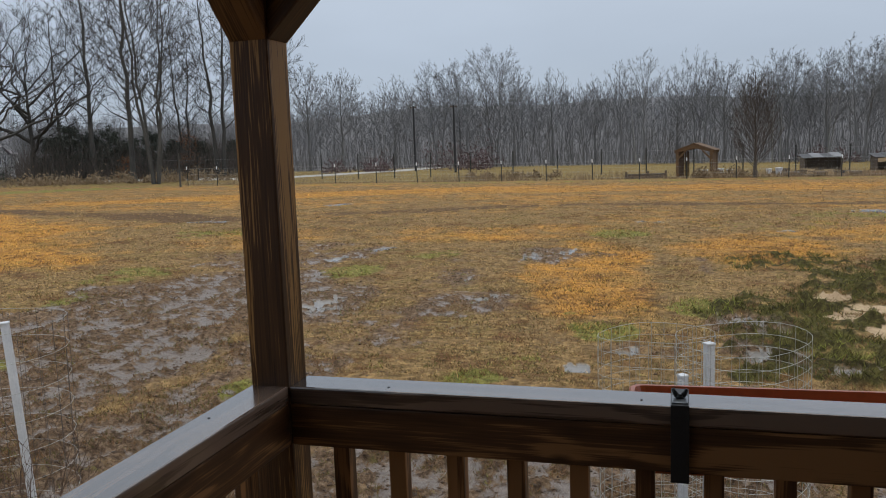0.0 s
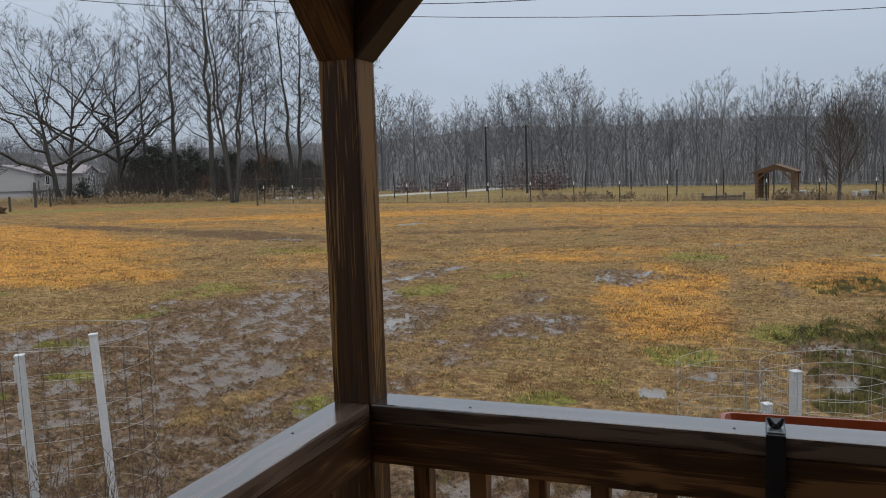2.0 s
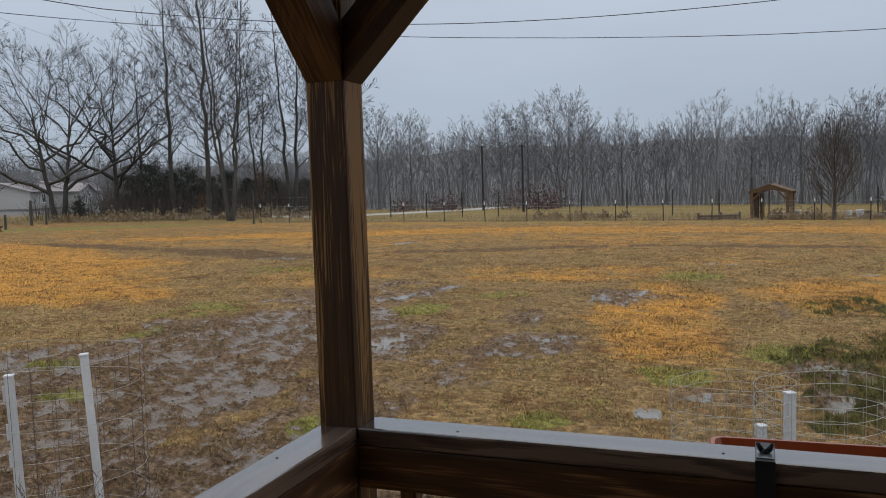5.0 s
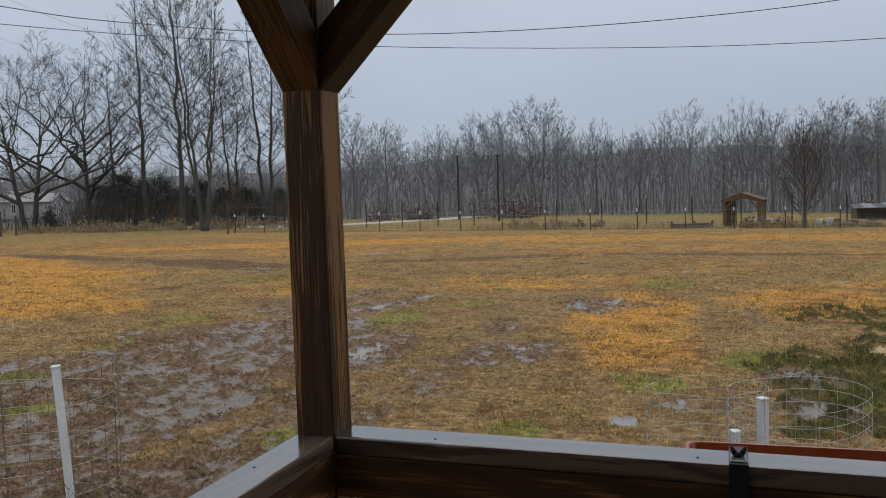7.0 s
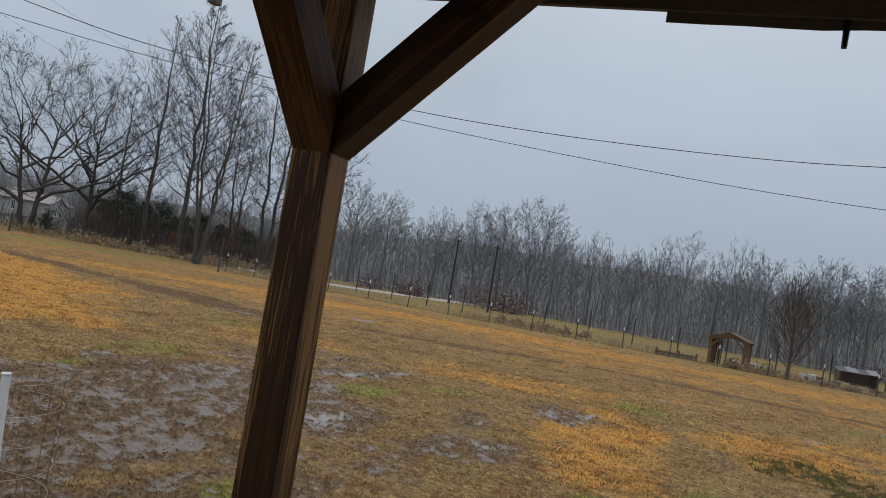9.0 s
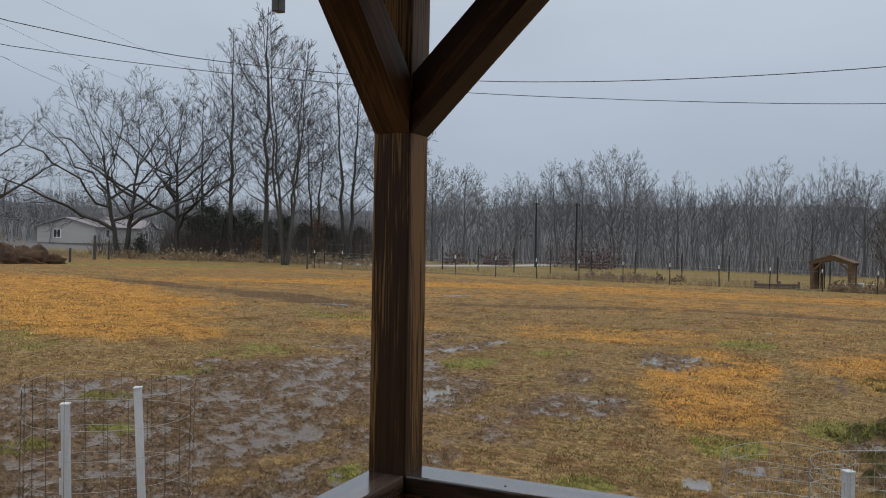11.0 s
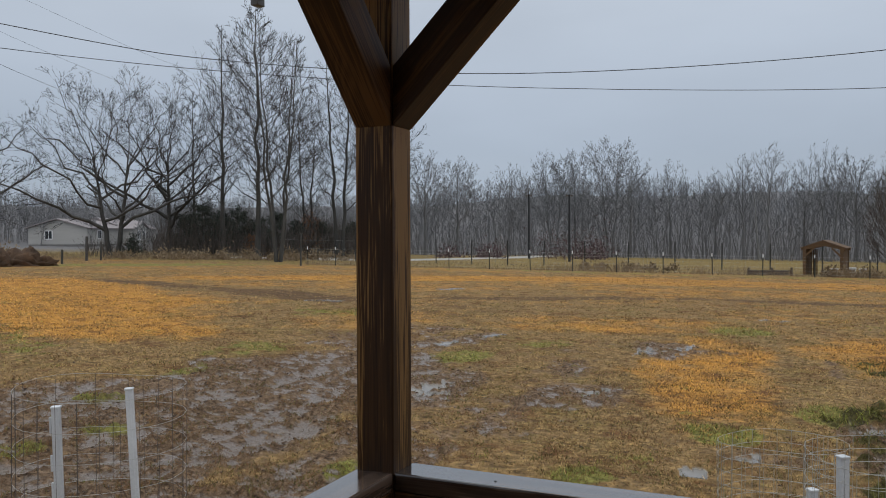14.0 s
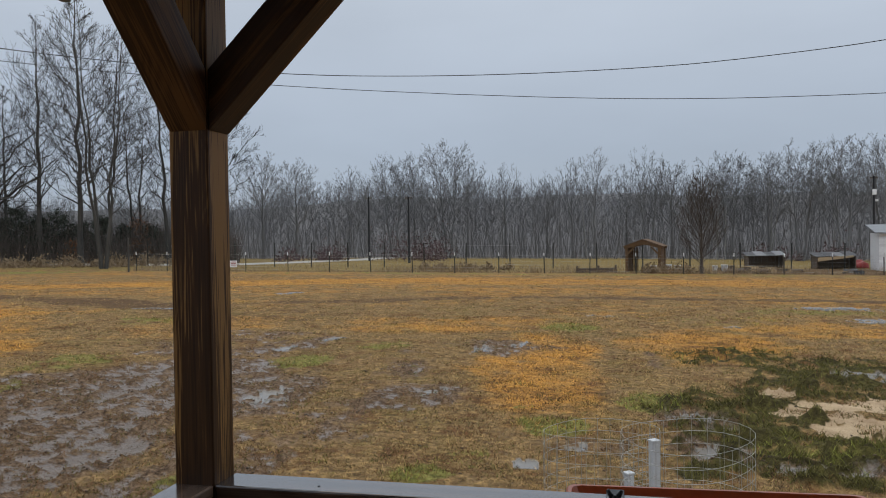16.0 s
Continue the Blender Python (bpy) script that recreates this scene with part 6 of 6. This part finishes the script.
utility_pole(-18.1, 85, 2.78, "dark utility pole before the woods")
utility_pole(-15.3, 78, 2.76, "slim utility pole before the woods")
utility_pole(15.05, 84, 3.3, "utility pole with a white box behind the shed", True)


def cable(path, d, r, label):
    """A hanging line through bearings and elevations, d metres off."""
    pts = []
    for (a0, e0), (a1, e1) in zip(path, path[1:]):
        for k in range(8):
            t = k / 8
            pts.append((a0 + (a1 - a0) * t, e0 + (e1 - e0) * t))
    pts.append(path[-1])
    # ease the corners between spans
    for _ in range(3):
        pts = [pts[0]] + [(b[0], (a[1] + 2 * b[1] + c[1]) / 4) for a, b, c in zip(pts, pts[1:], pts[2:])] + [pts[-1]]
    ends = d if isinstance(d, tuple) else (d, d)
    q = [at_eye(a, ends[0] + (ends[1] - ends[0]) * k / (len(pts) - 1), e) for k, (a, e) in enumerate(pts)]
    line = pipe("power_line", q, r, CABLE)
    tagged(line, label, "cable", "overhead lines")


cable(((-75, 16.2), (-60, 13.9), (-52.9, 12.92), (-42.9, 11.85), (-30, 11.3), (-20, 11.1), (-12, 11.08), (4.1, 11.12), (15.7, 11.48), (30, 12.5)), 26, 0.013, "black twisted overhead power line across the field")
cable(((-75, 13.6), (-60, 12.1), (-52.9, 11.46), (-33.2, 10.76), (-22.6, 10.32), (-12, 9.85), (4.2, 8.87), (15.7, 8.35), (30, 7.9)), 27, 0.011, "black overhead power line across the field")
cable(((-60, 17.6), (-50.8, 14.3), (-42, 11.0), (-39.3, 10.2)), (40, 82), 0.008, "thin overhead wire over the trees")
cable(((-62, 16.0), (-52.9, 12.5), (-45.2, 9.7), (-42.8, 8.8)), (40, 84), 0.008, "thin overhead wire over the trees")
cable(((-70, 17.5), (-60, 13.2), (-53, 10.6), (-49.3, 9.2), (-46.2, 8.0)), (22, 80), 0.012, "black overhead line running to the far trees")


# ---- weeds below the porch ----
def weed(az, d, high, seed):
    x, y, z = spot(az, d)
    rng = random.Random(seed)
    w = tagged(empty("dead_weed", x, y, z), "dead brown weed stalks standing in the mud", "weed", "dead weeds")
    cfg = dict(levels=2, steps=(6, 4, 3), taper=(0.7, 0.8), wobble=(0.06, 0.14, 0.2), lift=(0.02, 0.06, 0.02), bare=(0.4, 0.4, 1), kids=(1.6, 1.5, 0), angle=(35, 40, 40), ratio=(0.4, 0.4, 0.4), cone=(0.5, 0.3, 0), slim=0.6, thin=0.0012)
    for k in range(9):
        segs = []
        a = rng.uniform(0, 6.28)
        grow(segs, rng, (0.08 * math.cos(a), 0.08 * math.sin(a), -0.02), [0.25 * math.cos(a), 0.25 * math.sin(a), 1], high * rng.uniform(0.6, 1.0), 0.005, 0, cfg)
        tubes("stalk", np.array(segs)[:, :8], WEED, w, "", 3)


weed(-48.6, 4.0, 1.05, 1)
weed(-47.2, 4.1, 0.95, 2)
weed(-49.8, 3.9, 0.9, 3)
weed(-46.0, 3.9, 0.85, 4)
weed(6.5, 4.6, 0.35, 5)


# ---- grass ----
def grass_material():
    m = bpy.data.materials.new("winter_grass")
    m.use_nodes = True
    nt = m.node_tree
    b = nt.nodes["Principled BSDF"]
    a = nt.nodes.new("ShaderNodeAttribute")
    a.attribute_name = "tint"
    geo = nt.nodes.new("ShaderNodeNewGeometry")
    hsv = nt.nodes.new("ShaderNodeHueSaturation")
    v = nt.nodes.new("ShaderNodeMapRange")
    v.inputs["To Min"].default_value, v.inputs["To Max"].default_value = 0.55, 1.45
    nt.links.new(geo.outputs["Random Per Island"], v.inputs[0])
    nt.links.new(v.outputs[0], hsv.inputs["Value"])
    nt.links.new(a.outputs["Color"], hsv.inputs["Color"])
    nt.links.new(hsv.outputs[0], b.inputs["Base Color"])
    half = nt.nodes.new("ShaderNodeVectorMath")
    half.operation = "SCALE"
    half.inputs["Scale"].default_value = 0.7
    nt.links.new(geo.outputs["Normal"], half.inputs[0])
    lift = nt.nodes.new("ShaderNodeVectorMath")
    lift.operation = "ADD"
    lift.inputs[1].default_value = (0, 0, 0.55)
    nt.links.new(half.outputs[0], lift.inputs[0])
    unit = nt.nodes.new("ShaderNodeVectorMath")
    unit.operation = "NORMALIZE"
    nt.links.new(lift.outputs[0], unit.inputs[0])
    nt.links.new(unit.outputs[0], b.inputs["Normal"])
    b.inputs["Roughness"].default_value = 0.85
    b.inputs["Specular IOR Level"].default_value = 0.08
    return m


def build_grass(n=520000):
    rng = np.random.default_rng(12)
    r = np.exp(rng.uniform(math.log(4.2), math.log(52), n))
    az = np.radians(rng.uniform(-60, 26, n))
    x, y = CX + r * np.sin(az), CY + r * np.cos(az)
    c = cover(x, y)
    tuft = fbm(x * 3.1, y * 3.1, 3, 91)
    keep = rng.random(n) < (1 - 0.93 * c["water"]) * (1 - 0.95 * c["sand"] * (1 - smooth(0.47, 0.60, tuft))) * (1 - 0.9 * c["wet"]) * (1 - 0.6 * c["mud"] * (1 - smooth(0.47, 0.60, tuft))) * (1 - 0.6 * c["track"]) * (0.35 + 1.1 * smooth(0.35, 0.65, tuft))
    keep &= rng.random(n) > 0.7 * smooth(20, 38, r)
    x, y, r, tuft = x[keep], y[keep], r[keep], tuft[keep]
    c = {k: v[keep] for k, v in c.items()}
    z = height(x, y, c)
    m = len(x)
    h = rng.uniform(0.010, 0.032, m) * (1 + 1.6 * c["green"] + 0.5 * c["lime"] + 0.3 * c["gold"]) * (1 + 0.012 * r) * (0.7 + 0.8 * tuft)
    w = 0.0010 + 0.00042 * r
    a = rng.uniform(0, 2 * math.pi, m)
    lean = rng.uniform(0.2, 1.5, m) * h
    b = rng.uniform(0, 2 * math.pi, m)
    p = np.stack((x, y, z - 0.004), axis=-1)
    side = np.stack((np.cos(a) * w, np.sin(a) * w, np.zeros(m)), axis=-1)
    tip = np.stack((np.cos(b) * lean, np.sin(b) * lean, h), axis=-1)
    co = np.stack((p - side, p + side, p + tip), axis=1)
    straw, gold, green, brown, lime = (np.array(v) for v in ((0.45, 0.305, 0.13), (0.70, 0.365, 0.085), (0.10, 0.092, 0.028), (0.17, 0.092, 0.042), (0.22, 0.23, 0.05)))
    col = straw[None] * (1 - c["gold"][:, None]) + gold[None] * c["gold"][:, None]
    pick = rng.random(m)
    moss = smooth(0.50, 0.62, fbm(x * 0.9 + 20, y * 0.9, 4, 64))
    rust = smooth(0.45, 0.62, fbm(x * 1.3, y * 1.3, 4, 63))
    col = np.where((pick < 0.22 - 0.12 * c["gold"] + 0.5 * c["mud"] + 0.4 * rust + 0.22 * (1 - smooth(8, 16, r)))[:, None], brown[None], col)
    col = np.where((pick > 1 - (0.12 + 0.10 * (1 - smooth(8, 18, r))) * (1 - c["gold"]) - 0.75 * c["green"] - 0.22 * moss)[:, None], green[None] * rng.uniform(0.5, 1.6, (m, 1)), col)
    col = np.where((rng.random(m) < 0.45 * c["lime"])[:, None], lime[None] * rng.uniform(0.4, 1.4, (m, 1)), col)
    me = bpy.data.meshes.new("grass")
    me.vertices.add(m * 3)
    me.vertices.foreach_set("co", co.reshape(-1))
    me.loops.add(m * 3)
    me.loops.foreach_set("vertex_index", np.arange(m * 3))
    me.polygons.add(m)
    me.polygons.foreach_set("loop_start", np.arange(m) * 3)
    me.update(calc_edges=True)
    at = me.attributes.new("tint", "FLOAT_COLOR", "POINT")
    at.data.foreach_set("color", np.repeat(np.concatenate((col, np.ones((m, 1))), axis=1), 3, axis=0).reshape(-1))
    me.materials.append(grass_material())
    tagged(new("grass", me), "short dead winter grass, gold, brown and green", "grass", kind="stuff")


build_grass()


# ---- clods of mud ----
def build_clods(n=9000):
    rng = np.random.default_rng(31)
    r = np.exp(rng.uniform(math.log(4.6), math.log(22), n * 3))
    az = np.radians(rng.uniform(-60, 24, n * 3))
    x, y = CX + r * np.sin(az), CY + r * np.cos(az)
    c = cover(x, y)
    keep = rng.random(n * 3) < (0.04 + 0.6 * c["mud"]) * (1 - c["water"]) * (1 - c["sand"]) * (1 - 0.7 * c["wet"])
    x, y, r = x[keep][:n], y[keep][:n], r[keep][:n]
    z = height(x, y)
    m = len(x)
    size = rng.uniform(0.006, 0.022, m) * (0.8 + 0.035 * r)
    base = np.array([[1, 0, 0], [0, 1, 0], [-1, 0, 0], [0, -1, 0], [0, 0, 0.55], [0, 0, -0.6]])
    co = base[None] * size[:, None, None] * rng.uniform(0.55, 1.35, (m, 6, 1))
    a = rng.uniform(0, 6.28, m)
    cs, sn = np.cos(a)[:, None], np.sin(a)[:, None]
    co = np.stack((co[..., 0] * cs - co[..., 1] * sn + x[:, None], co[..., 0] * sn + co[..., 1] * cs + y[:, None], co[..., 2] + z[:, None]), axis=-1)
    tri = np.array([[0, 1, 4], [1, 2, 4], [2, 3, 4], [3, 0, 4], [1, 0, 5], [2, 1, 5], [3, 2, 5], [0, 3, 5]])
    f = (tri[None] + (np.arange(m) * 6)[:, None, None]).reshape(-1)
    me = bpy.data.meshes.new("mud_clods")
    me.vertices.add(m * 6)
    me.vertices.foreach_set("co", co.reshape(-1))
    me.loops.add(len(f))
    me.loops.foreach_set("vertex_index", f)
    me.polygons.add(m * 8)
    me.polygons.foreach_set("loop_start", np.arange(m * 8) * 3)
    me.update(calc_edges=True)
    me.polygons.foreach_set("use_smooth", [True] * len(me.polygons))
    me.materials.append(CLOD)
    tagged(new("mud_clods", me), "wet dark brown clods of trodden mud", "mud", kind="stuff")


build_clods()
